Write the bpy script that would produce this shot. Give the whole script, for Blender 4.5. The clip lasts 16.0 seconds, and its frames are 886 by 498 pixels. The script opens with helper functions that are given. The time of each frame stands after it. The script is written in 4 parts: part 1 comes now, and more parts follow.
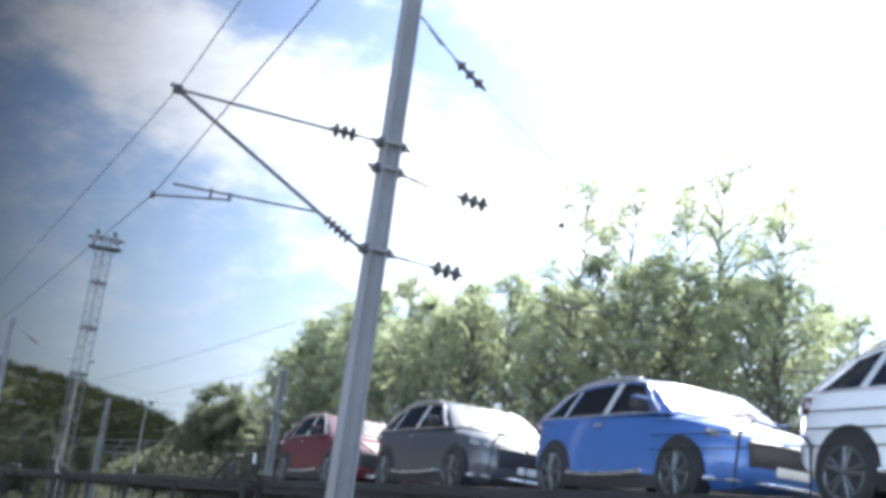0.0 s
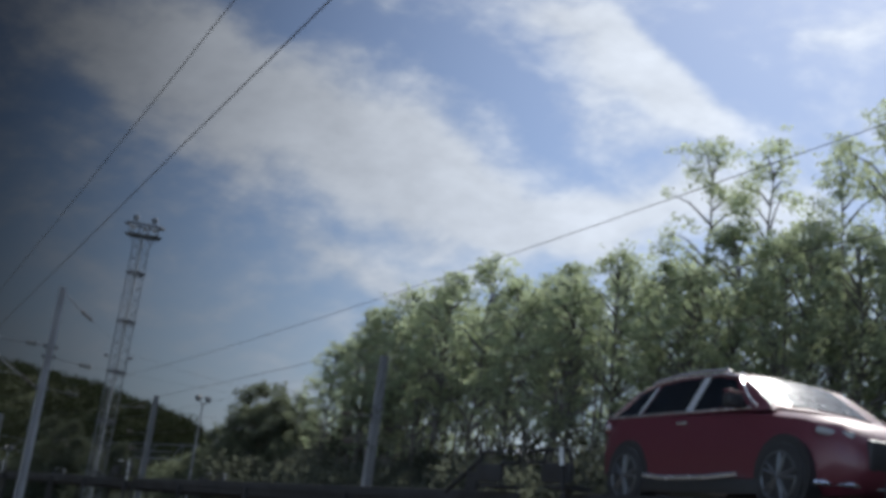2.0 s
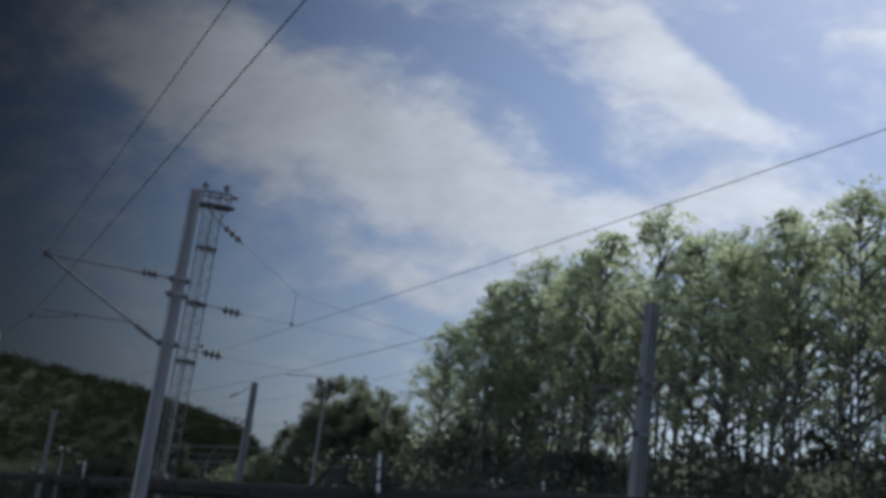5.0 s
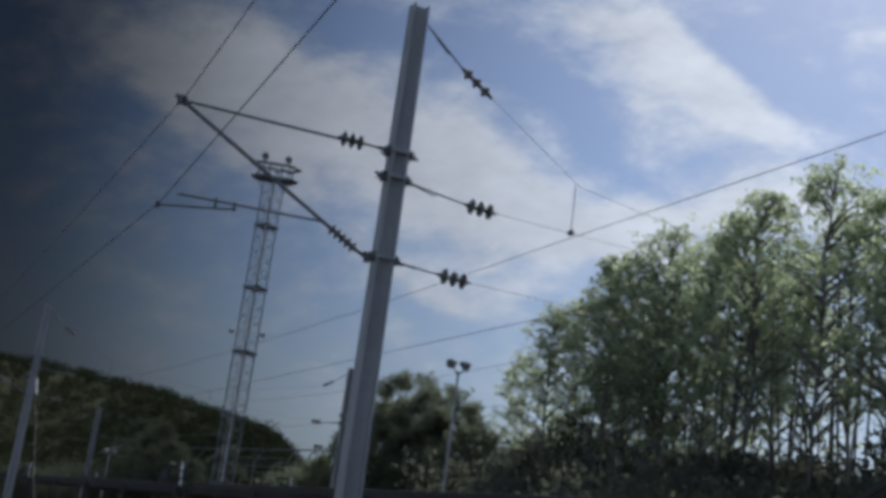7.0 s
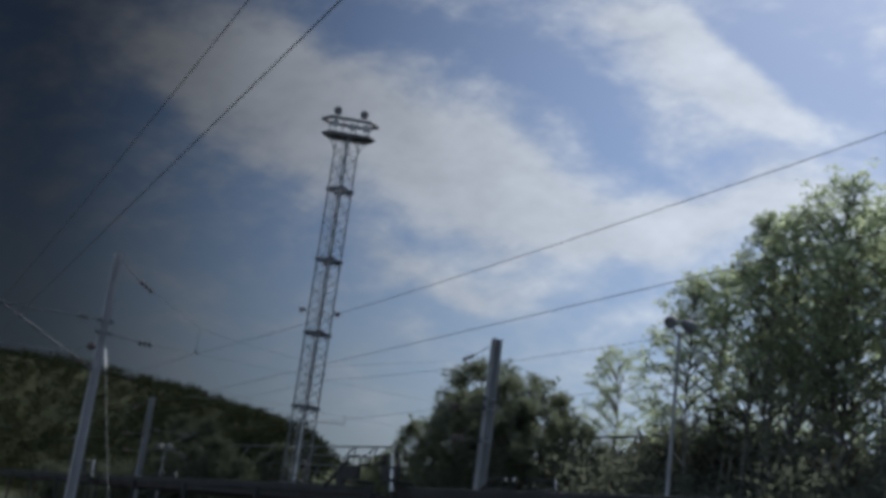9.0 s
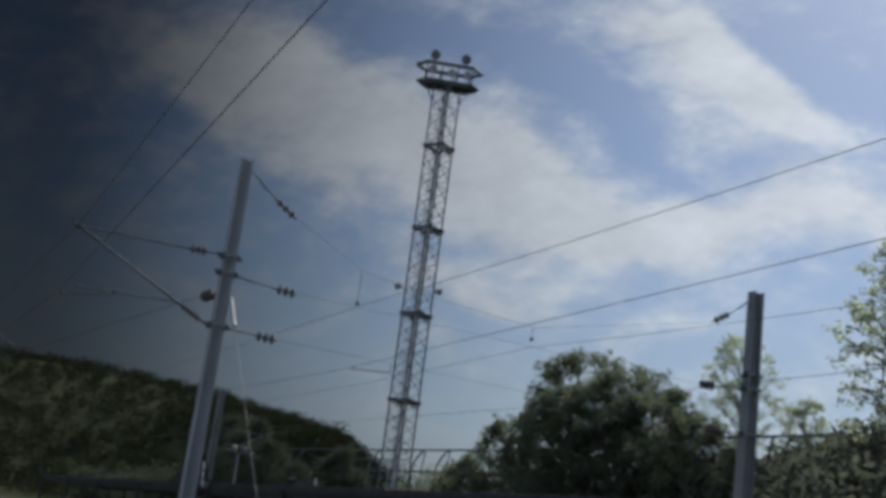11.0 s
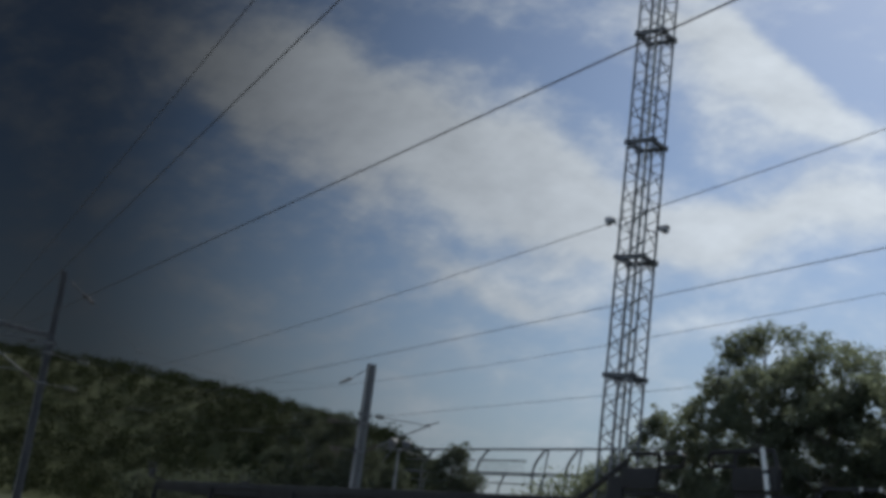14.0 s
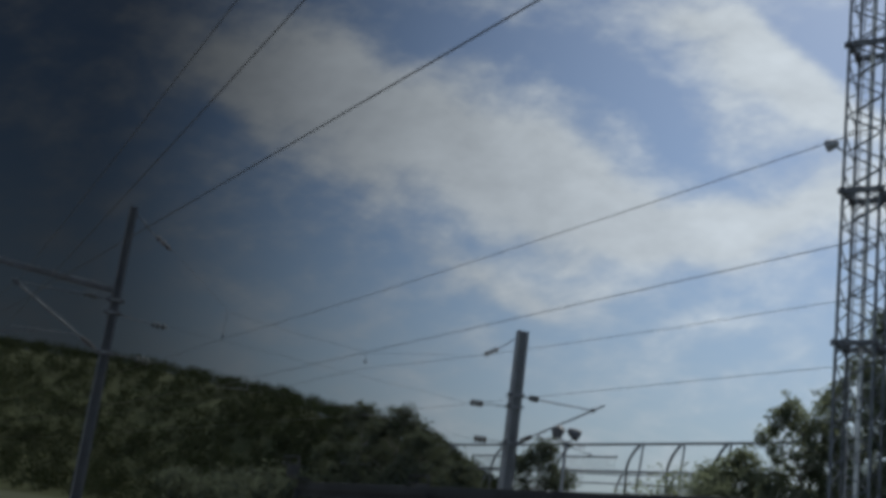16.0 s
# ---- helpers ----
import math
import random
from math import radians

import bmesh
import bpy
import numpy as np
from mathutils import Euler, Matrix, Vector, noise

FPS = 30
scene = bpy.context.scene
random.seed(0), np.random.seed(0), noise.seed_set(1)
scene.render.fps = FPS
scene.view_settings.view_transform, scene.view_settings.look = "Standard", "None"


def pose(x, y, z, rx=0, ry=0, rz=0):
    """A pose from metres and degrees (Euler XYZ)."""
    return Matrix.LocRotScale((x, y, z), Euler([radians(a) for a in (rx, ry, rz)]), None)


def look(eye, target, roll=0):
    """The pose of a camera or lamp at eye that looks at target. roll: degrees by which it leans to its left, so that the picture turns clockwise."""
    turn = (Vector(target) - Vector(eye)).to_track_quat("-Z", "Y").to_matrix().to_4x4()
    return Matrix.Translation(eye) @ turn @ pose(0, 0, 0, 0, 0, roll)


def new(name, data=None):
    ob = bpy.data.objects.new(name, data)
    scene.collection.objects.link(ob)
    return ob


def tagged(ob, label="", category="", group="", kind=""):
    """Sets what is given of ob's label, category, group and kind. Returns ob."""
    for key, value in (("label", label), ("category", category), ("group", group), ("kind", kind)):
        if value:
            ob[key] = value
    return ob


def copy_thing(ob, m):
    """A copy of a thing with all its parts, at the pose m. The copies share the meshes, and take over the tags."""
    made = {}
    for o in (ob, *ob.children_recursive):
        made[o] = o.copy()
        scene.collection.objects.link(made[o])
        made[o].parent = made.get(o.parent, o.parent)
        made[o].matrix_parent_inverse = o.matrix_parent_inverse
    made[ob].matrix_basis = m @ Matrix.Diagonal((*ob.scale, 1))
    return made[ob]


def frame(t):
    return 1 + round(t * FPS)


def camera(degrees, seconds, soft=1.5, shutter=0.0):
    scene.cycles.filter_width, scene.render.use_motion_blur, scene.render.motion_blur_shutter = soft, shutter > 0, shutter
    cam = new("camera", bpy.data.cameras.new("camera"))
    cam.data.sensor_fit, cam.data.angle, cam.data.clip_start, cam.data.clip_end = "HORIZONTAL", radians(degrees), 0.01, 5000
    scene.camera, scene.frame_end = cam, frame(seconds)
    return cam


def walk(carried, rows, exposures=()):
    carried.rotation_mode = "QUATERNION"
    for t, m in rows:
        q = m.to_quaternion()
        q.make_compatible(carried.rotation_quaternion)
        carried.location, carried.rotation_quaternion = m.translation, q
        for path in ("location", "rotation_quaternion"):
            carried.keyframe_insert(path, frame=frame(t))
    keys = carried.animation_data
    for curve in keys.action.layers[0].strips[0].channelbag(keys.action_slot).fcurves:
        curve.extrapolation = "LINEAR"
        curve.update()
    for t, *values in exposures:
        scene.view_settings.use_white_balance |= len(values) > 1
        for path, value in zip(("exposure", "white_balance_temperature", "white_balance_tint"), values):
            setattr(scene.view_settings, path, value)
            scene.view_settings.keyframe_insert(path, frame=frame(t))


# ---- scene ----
cam = camera(41.9, 16.0, soft=4.3)

# seconds, x, y, yaw, pitch: the window of a train on a long left-hand curve
PATH = [
    (0.00, 0.000, 0.000, -24.84, 14.20), (0.50, -0.006, 3.052, -24.59, 14.43), (1.00, -0.025, 6.122, -24.36, 14.33),
    (1.50, -0.057, 9.212, -24.11, 14.27), (2.00, -0.102, 12.323, -23.89, 14.35), (2.50, -0.161, 15.459, -23.61, 14.22),
    (3.00, -0.234, 18.619, -23.36, 14.43), (3.50, -0.321, 21.806, -23.14, 14.43), (4.25, -0.481, 26.640, -22.75, 14.38),
    (5.00, -0.675, 31.541, -22.36, 14.37), (5.50, -0.826, 34.848, -22.10, 14.38), (6.00, -0.993, 38.186, -21.85, 14.39),
    (6.50, -1.177, 41.556, -21.58, 14.41), (7.00, -1.379, 44.958, -21.26, 14.44), (7.50, -1.600, 48.390, -21.00, 14.16),
    (8.00, -1.838, 51.851, -20.77, 14.36), (8.50, -2.095, 55.339, -20.49, 14.20), (9.25, -2.515, 60.616, -20.08, 14.29),
    (10.00, -2.975, 65.935, -19.67, 14.35), (10.50, -3.304, 69.497, -19.39, 14.36), (11.00, -3.650, 73.065, -19.12, 14.37),
    (11.50, -4.013, 76.632, -18.91, 14.37), (12.00, -4.390, 80.192, -18.66, 14.45), (12.50, -4.781, 83.735, -18.46, 14.38),
    (13.00, -5.184, 87.252, -18.11, 14.50), (13.50, -5.597, 90.732, -17.95, 14.33), (14.00, -6.017, 94.164, -17.73, 14.34),
    (14.50, -6.443, 97.534, -17.54, 14.37), (15.00, -6.870, 100.829, -17.31, 14.39), (15.50, -7.296, 104.033, -17.16, 14.34),
    (16.00, -7.718, 107.130, -17.01, 14.14),
]
EXPOSURE = [
    (0.0, 1.9, 6300, 10), (0.15, 1.33, 6250, 9), (0.3, 0.97, 6150, 9), (0.5, 0.74, 6200, 9), (0.7, 0.66, 6200, 9), (1.0, 0.56, 6200, 9), (1.5, 0.39, 6200, 9),
    (2.5, 0.19, 6200, 10), (3.5, 0.03, 6200, 10), (6.0, 0.05, 6080, 11), (8.5, 0.02, 6080, 10), (11.0, -0.05, 6270, 8), (13.5, 0.0, 6270, 7), (16.0, -0.1, 6270, 5),
]
walk(cam, [(t, pose(x, y, 2.0, 90 + pitch, -7.34, yaw)) for t, x, y, yaw, pitch in PATH], EXPOSURE)

# ---- world and sun ----
SUN_AZ, SUN_EL = radians(50), radians(48)      # azimuth to the right of +y


def node(tree, kind, **values):
    n = tree.nodes.new(kind)
    for key, v in values.items():
        if key.startswith("in_"):
            n.inputs[int(key[3:])].default_value = v
        else:
            setattr(n, key, v)
    return n


def plug(tree, n, index, source):
    if isinstance(source, (int, float, tuple)):
        n.inputs[index].default_value = source
    else:
        tree.links.new(source, n.inputs[index])


def calc(tree, operation, a, b=None, c=None, clamp=False):
    n = node(tree, "ShaderNodeMath", operation=operation, use_clamp=clamp)
    for i, v in enumerate((a, b, c)):
        if v is not None:
            plug(tree, n, i, v)
    return n.outputs[0]


def smooth(tree, value, low, high):
    n = node(tree, "ShaderNodeMapRange", interpolation_type="SMOOTHSTEP")
    for i, v in enumerate((value, low, high, 0.0, 1.0)):
        plug(tree, n, i, v)
    return n.outputs[0]


def blend(tree, factor, a, b):
    n = node(tree, "ShaderNodeMix", data_type="RGBA")
    plug(tree, n, 0, factor), plug(tree, n, 6, a), plug(tree, n, 7, b)
    return n.outputs[2]


def make_sky():
    world = bpy.data.worlds.new("sky")
    scene.world = world
    world.use_nodes = True
    t = world.node_tree
    t.nodes.clear()
    sky = node(t, "ShaderNodeTexSky", sky_type="NISHITA", sun_disc=False, sun_elevation=SUN_EL, sun_rotation=SUN_AZ, air_density=1.0, dust_density=1.4, ozone_density=2.0)
    ray = node(t, "ShaderNodeTexCoord").outputs["Generated"]
    # clouds fitted to the camera's north-north-east view at 7 s, in thousand pixels
    view_axes = pose(0, 0, 0, 90 + 14.36, -7.34, -21.26).to_3x3()

    def along_axis(axis):
        n = node(t, "ShaderNodeVectorMath", operation="DOT_PRODUCT")
        plug(t, n, 0, ray), plug(t, n, 1, tuple(axis))
        return n.outputs["Value"]
    depth = calc(t, "MAXIMUM", along_axis(-view_axes.col[2]), 0.15)
    u = calc(t, "DIVIDE", calc(t, "MULTIPLY", along_axis(view_axes.col[0]), 2.046), depth)
    v = calc(t, "DIVIDE", calc(t, "MULTIPLY", along_axis(view_axes.col[1]), 2.046), depth)
    plane = node(t, "ShaderNodeCombineXYZ")
    plug(t, plane, 0, u), plug(t, plane, 1, v)
    warp = node(t, "ShaderNodeTexNoise", in_2=3.2, in_3=2.0, in_4=0.5)
    plug(t, warp, 0, plane.outputs[0])
    shift = node(t, "ShaderNodeVectorMath", operation="SUBTRACT")
    plug(t, shift, 0, warp.outputs["Color"]), plug(t, shift, 1, (0.5, 0.5, 0.5))
    scaled = node(t, "ShaderNodeVectorMath", operation="SCALE")
    plug(t, scaled, 0, shift.outputs[0])
    scaled.inputs["Scale"].default_value = 0.24
    place = node(t, "ShaderNodeVectorMath", operation="ADD")
    plug(t, place, 0, plane.outputs[0]), plug(t, place, 1, scaled.outputs[0])
    total = None
    # clouds: centre, half sizes, tilt, weight
    for cx, cy, rx, ry, tilt, weight in CLOUDS:
        m = node(t, "ShaderNodeMapping", vector_type="TEXTURE")
        plug(t, m, 0, place.outputs[0])
        m.inputs[1].default_value, m.inputs[2].default_value, m.inputs[3].default_value = (cx, cy, 0), (0, 0, radians(tilt)), (rx, ry, 1)
        length = node(t, "ShaderNodeVectorMath", operation="LENGTH")
        plug(t, length, 0, m.outputs[0])
        one = calc(t, "MULTIPLY", calc(t, "SUBTRACT", 1.0, length.outputs["Value"], clamp=True), weight)
        total = one if total is None else calc(t, "ADD", total, one)
    fine = node(t, "ShaderNodeTexNoise", in_2=6.0, in_3=9.0, in_4=0.66)
    stretch = node(t, "ShaderNodeMapping")
    stretch.inputs[2].default_value, stretch.inputs[3].default_value = (0, 0, radians(24)), (0.55, 1.3, 1)
    plug(t, stretch, 0, place.outputs[0]), plug(t, fine, 0, stretch.outputs[0])
    ragged = calc(t, "MULTIPLY_ADD", calc(t, "SUBTRACT", fine.outputs[0], 0.5), 1.05, total)
    streak = node(t, "ShaderNodeTexNoise", in_2=11.0, in_3=8.0, in_4=0.62)
    comb = node(t, "ShaderNodeMapping")
    comb.inputs[2].default_value, comb.inputs[3].default_value = (0, 0, radians(26)), (0.7, 1.25, 1)
    plug(t, comb, 0, plane.outputs[0]), plug(t, streak, 0, comb.outputs[0])
    ragged = calc(t, "MULTIPLY_ADD", calc(t, "SUBTRACT", streak.outputs[0], 0.5), 1.2, ragged)
    mask = smooth(t, ragged, -0.22, 0.70)
    wide = node(t, "ShaderNodeTexNoise", in_2=2.4, in_3=7.0, in_4=0.6)
    plug(t, wide, 0, ray)
    elsewhere = smooth(t, wide.outputs[0], 0.44, 0.66)
    front = smooth(t, along_axis(-view_axes.col[2]), 0.72, 0.86)
    n = node(t, "ShaderNodeMix", data_type="FLOAT")
    plug(t, n, 0, front), plug(t, n, 2, elsewhere), plug(t, n, 3, mask)
    cover = calc(t, "MULTIPLY", n.outputs[0], 0.88)
    # brighter towards the sun
    to_sun = along_axis((math.sin(SUN_AZ) * math.cos(SUN_EL), math.cos(SUN_AZ) * math.cos(SUN_EL), math.sin(SUN_EL)))
    glow = smooth(t, to_sun, 0.42, 0.88)
    lit = blend(t, glow, CLOUD_FAR, CLOUD_NEAR)
    shade = node(t, "ShaderNodeVectorMath", operation="SCALE")
    plug(t, shade, 0, lit)
    t.links.new(calc(t, "MULTIPLY_ADD", calc(t, "ADD", fine.outputs[0], streak.outputs[0]), 0.5, 0.5), shade.inputs["Scale"])
    lit = shade.outputs[0]
    # sky dimmed left of the bright side, standing in for dark window glass
    bright_side = along_axis((math.sin(radians(55)) * math.cos(radians(12)), math.cos(radians(55)) * math.cos(radians(12)), math.sin(radians(12))))
    dimmed_level = calc(t, "MULTIPLY_ADD", smooth(t, bright_side, 0.55, 0.96), SKY_NEAR, SKY_LOW)
    # unseen sky behind the camera brightened, to fill faces turned from the sun
    level = calc(t, "MULTIPLY_ADD", smooth(t, calc(t, "MULTIPLY", to_sun, -1.0), 0.05, 0.5), 4.4, dimmed_level)
    # unseen sky overhead raised too, as added fill light on shaded sides
    rise = node(t, "ShaderNodeSeparateXYZ")
    plug(t, rise, 0, ray)
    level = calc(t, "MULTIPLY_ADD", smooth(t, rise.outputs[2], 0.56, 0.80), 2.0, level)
    blue = node(t, "ShaderNodeVectorMath", operation="SCALE")
    tint = node(t, "ShaderNodeVectorMath", operation="MULTIPLY")
    plug(t, tint, 0, sky.outputs[0]), plug(t, tint, 1, (0.91, 0.99, 1.10))
    plug(t, blue, 0, tint.outputs[0])
    blue.inputs["Scale"].default_value = SKY_SCALE
    # paler air towards the horizon
    air = calc(t, "MULTIPLY", calc(t, "SUBTRACT", 1.0, smooth(t, rise.outputs[2], 0.04, 0.30)), 0.55)
    hazy = blend(t, air, blue.outputs[0], HAZE)
    mixed = blend(t, cover, hazy, lit)
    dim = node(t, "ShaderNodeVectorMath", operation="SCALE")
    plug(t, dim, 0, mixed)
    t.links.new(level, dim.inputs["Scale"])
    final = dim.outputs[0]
    back = node(t, "ShaderNodeBackground")
    plug(t, back, 0, final)
    plug(t, back, 1, 0.1)
    out = node(t, "ShaderNodeOutputWorld")
    t.links.new(back.outputs[0], out.inputs[0])


CLOUDS = [
    (-0.17, 0.215, 0.46, 0.125, -20, 1.05), (0.06, 0.12, 0.24, 0.15, -30, 0.95), (0.13, 0.02, 0.18, 0.11, -35, 0.6),
    (0.07, -0.09, 0.12, 0.05, -15, 0.5), (-0.08, -0.02, 0.18, 0.06, -27, 0.45), (-0.50, 0.35, 0.28, 0.10, -18, 0.5),
    (0.42, 0.295, 0.25, 0.075, -29, 1.3), (0.27, 0.42, 0.13, 0.06, -20, 0.7), (0.45, 0.19, 0.18, 0.07, -18, 0.45),
    (0.47, 0.05, 0.42, 0.10, 8, 1.0), (0.26, 0.04, 0.22, 0.09, 0, 0.6), (0.80, 0.36, 0.12, 0.04, 10, 0.35),
    (0.18, 0.29, 0.26, 0.06, -40, -0.45), (-0.06, 0.37, 0.26, 0.07, -18, -0.4), (0.62, 0.33, 0.26, 0.10, -20, -0.35), (-0.18, -0.14, 0.22, 0.05, -8, 0.15),
]
HAZE = (3.3, 3.9, 4.6, 1)
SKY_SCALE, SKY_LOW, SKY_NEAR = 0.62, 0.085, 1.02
CLOUD_FAR, CLOUD_NEAR = (2.9, 3.1, 3.5, 1), (6.1, 6.35, 6.7, 1)
make_sky()
sun = new("sun", bpy.data.lights.new("sun", "SUN"))
sun.data.energy, sun.data.angle, sun.data.color = 3.8, radians(0.6), (1.0, 0.95, 0.86)
sun.matrix_world = look((0, 0, 80), (-80 * math.sin(SUN_AZ) * math.cos(SUN_EL), -80 * math.cos(SUN_AZ) * math.cos(SUN_EL), 80 - 80 * math.sin(SUN_EL)))


# ---- materials ----
def surface(name, colour, rough=0.6, metal=0.0, vary=0.25, scale=6.0, bump=0.0, coat=0.0, island=0.0, through_light=0.0, specular=0.5, passed=1.0):
    m = bpy.data.materials.new(name)
    m.use_nodes = True
    t = m.node_tree
    b = t.nodes["Principled BSDF"]
    where = node(t, "ShaderNodeTexCoord").outputs["Object"]
    coarse = node(t, "ShaderNodeTexNoise", in_2=scale * 0.18, in_3=4.0, in_4=0.6)
    fine = node(t, "ShaderNodeTexNoise", in_2=scale * 4, in_3=5.0, in_4=0.6)
    plug(t, coarse, 0, where), plug(t, fine, 0, where)
    both = calc(t, "ADD", calc(t, "MULTIPLY", coarse.outputs[0], 0.65), calc(t, "MULTIPLY", fine.outputs[0], 0.35))
    if island:
        geo = node(t, "ShaderNodeNewGeometry").outputs["Random Per Island"]
        both = calc(t, "ADD", both, calc(t, "MULTIPLY", calc(t, "SUBTRACT", geo, 0.5), island))
        each = node(t, "ShaderNodeObjectInfo").outputs["Random"]
        both = calc(t, "ADD", both, calc(t, "MULTIPLY", calc(t, "SUBTRACT", each, 0.5), island * 0.6))
    level = smooth(t, both, 0.25, 0.75)
    low = tuple(c * (1 - vary) for c in colour) + (1,)
    high = tuple(min(1, c * (1 + vary)) for c in colour) + (1,)
    paint = blend(t, level, low, high)
    plug(t, b, "Base Color", paint)
    b.inputs["Metallic"].default_value = metal
    b.inputs["Coat Weight"].default_value = coat
    b.inputs["Coat Roughness"].default_value = 0.04
    b.inputs["Specular IOR Level"].default_value = specular
    plug(t, b, "Roughness", calc(t, "MULTIPLY_ADD", fine.outputs[0], 0.2, max(0.02, rough - 0.1)))
    if bump:
        n = node(t, "ShaderNodeBump")
        n.inputs["Strength"].default_value, n.inputs["Distance"].default_value = bump, 0.02
        plug(t, n, "Height", fine.outputs[0])
        t.links.new(n.outputs[0], b.inputs["Normal"])
    if through_light:
        tr = node(t, "ShaderNodeBsdfTranslucent")
        bright = node(t, "ShaderNodeVectorMath", operation="MULTIPLY")
        plug(t, bright, 0, paint), plug(t, bright, 1, (1.8 * passed, 1.9 * passed, 1.6 * passed))
        plug(t, tr, 0, bright.outputs[0])
        mix = node(t, "ShaderNodeMixShader")
        plug(t, mix, 0, through_light)
        t.links.new(b.outputs[0], mix.inputs[1]), t.links.new(tr.outputs[0], mix.inputs[2])
        t.links.new(mix.outputs[0], t.nodes["Material Output"].inputs[0])
    return m


GALVANISED = surface("galvanised steel", (0.28, 0.28, 0.29), 0.55, 0.15, 0.22, 3.0, 0.15)
DULL_STEEL = surface("weathered grey steel", (0.19, 0.19, 0.195), 0.6, 0.2, 0.3, 3.0, 0.15)
WAGON_STEEL = surface("near-black wagon steel", (0.035, 0.034, 0.034), 0.75, 0.1, 0.35, 4.0, 0.2, specular=0.2)
DARK_STEEL = surface("weathered dark steel", (0.085, 0.085, 0.09), 0.75, 0.1, 0.3, 5.0, 0.2)
TOWER_STEEL = surface("painted lattice steel", (0.105, 0.11, 0.118), 0.6, 0.2, 0.3, 2.0, 0.15)
CERAMIC = surface("brown glazed insulator", (0.075, 0.062, 0.058), 0.6, 0.0, 0.2, 8.0, 0.0, 0.0, specular=0.2)
WIRE = surface("drawn copper wire", (0.07, 0.065, 0.06), 0.5, 0.6, 0.2, 3.0)
GLASS_DISC = surface("weathered glass", (0.095, 0.098, 0.098), 0.45, 0.0, 0.15, 8.0, 0.0, 0.0, 0.0, 0.25, 0.3)
CONCRETE = surface("concrete", (0.34, 0.33, 0.31), 0.85, 0.0, 0.25, 4.0, 0.4)
BALLAST = surface("ballast stone", (0.085, 0.08, 0.074), 0.9, 0.0, 0.5, 9.0, 0.8)
SOIL = surface("rough grass and soil", (0.03, 0.034, 0.018), 0.95, 0.0, 0.5, 1.2, 0.8, specular=0.1)
WOOD_FLOOR = surface("shaded woodland floor", (0.03, 0.034, 0.016), 0.95, 0.0, 0.4, 0.6, 0.6, specular=0.05)
RAIL = surface("rail steel", (0.16, 0.12, 0.10), 0.4, 0.7, 0.3, 4.0, 0.1)
TIMBER = surface("sleeper", (0.15, 0.13, 0.115), 0.85, 0.0, 0.3, 6.0, 0.4)
BARK = surface("bark", (0.11, 0.10, 0.088), 0.9, 0.0, 0.35, 5.0, 0.6)
# window glare put into the colour: greyer and paler than plain foliage
LEAF = surface("broad leaves", (0.114, 0.124, 0.093), 0.6, 0.0, 0.25, 0.8, 0.0, 0.0, 0.4, 0.63, 0.1, 2.3)
LEAF_DARK = surface("dark leaves", (0.072, 0.078, 0.058), 0.75, 0.0, 0.25, 0.8, 0.0, 0.0, 0.15, 0.55, 0.04, 1.4)
# shade low in the view put into this tone; thicket copy lightened for glare
LEAF_BUSH = surface("shrub leaves", (0.052, 0.057, 0.043), 0.8, 0.0, 0.35, 0.5, 0.0, 0.0, 0.2, 0.35, 0.03, 1.0)
LEAF_THICKET = surface("thicket leaves", (0.056, 0.059, 0.050), 0.8, 0.0, 0.15, 0.5, 0.0, 0.0, 0.1, 0.5, 0.03, 1.15)
# the same veil of glare, slightly stronger, in the tall trees' leaf colour
LEAF_PALE = surface("glare-paled leaves", (0.123, 0.133, 0.096), 0.6, 0.0, 0.25, 0.8, 0.0, 0.0, 0.4, 0.63, 0.1, 2.3)
# the near slope's shade and the dim glass put into the leaf colour
LEAF_WOODS = surface("shaded hillside woods leaves", (0.022, 0.026, 0.013), 0.85, 0.0, 0.3, 0.05, 0.0, 0.0, 0.15, 0.15, 0.03)
GLASS_DARK = surface("tinted car glass", (0.02, 0.024, 0.03), 0.1, 0.0, 0.1, 2.0, 0.0, 1.0)
# sky reflection put into the base colour, so lighter than the side glass
SCREEN_GLASS = surface("windscreen glass with sky glare in its colour", (0.10, 0.11, 0.115), 0.25, 0.0, 0.3, 2.0, 0.0, 0.4)
RUBBER = surface("black rubber", (0.018, 0.018, 0.019), 0.75, 0.0, 0.2, 8.0, 0.2)
PLASTIC = surface("black plastic", (0.022, 0.022, 0.024), 0.5, 0.0, 0.2, 8.0)
CHROME = surface("brushed bright trim", (0.72, 0.73, 0.74), 0.25, 0.9, 0.1, 6.0)
FILM = surface("white protective film", (0.72, 0.73, 0.74), 0.5, 0.0, 0.08, 8.0)
ALLOY = surface("alloy rim", (0.11, 0.115, 0.12), 0.4, 0.7, 0.15, 6.0)
LAMP_GLASS = surface("clear lamp lens", (0.18, 0.185, 0.195), 0.15, 0.0, 0.1, 6.0, 0.0, 1.0)
RED_LENS = surface("red lamp lens", (0.07, 0.01, 0.012), 0.15, 0.0, 0.1, 6.0, 0.0, 1.0)
WHITE_PLATE = surface("white plate", (0.55, 0.55, 0.53), 0.5)
PAINT_BLUE = surface("metallic blue car paint", (0.05, 0.13, 0.36), 0.4, 0.15, 0.06, 2.0, 0.0, 0.6)
PAINT_RED = surface("metallic red car paint", (0.10, 0.017, 0.028), 0.5, 0.1, 0.06, 2.0, 0.0, 0.3)
PAINT_GREY = surface("metallic grey car paint", (0.06, 0.064, 0.074), 0.45, 0.1, 0.06, 2.0, 0.0, 0.5)
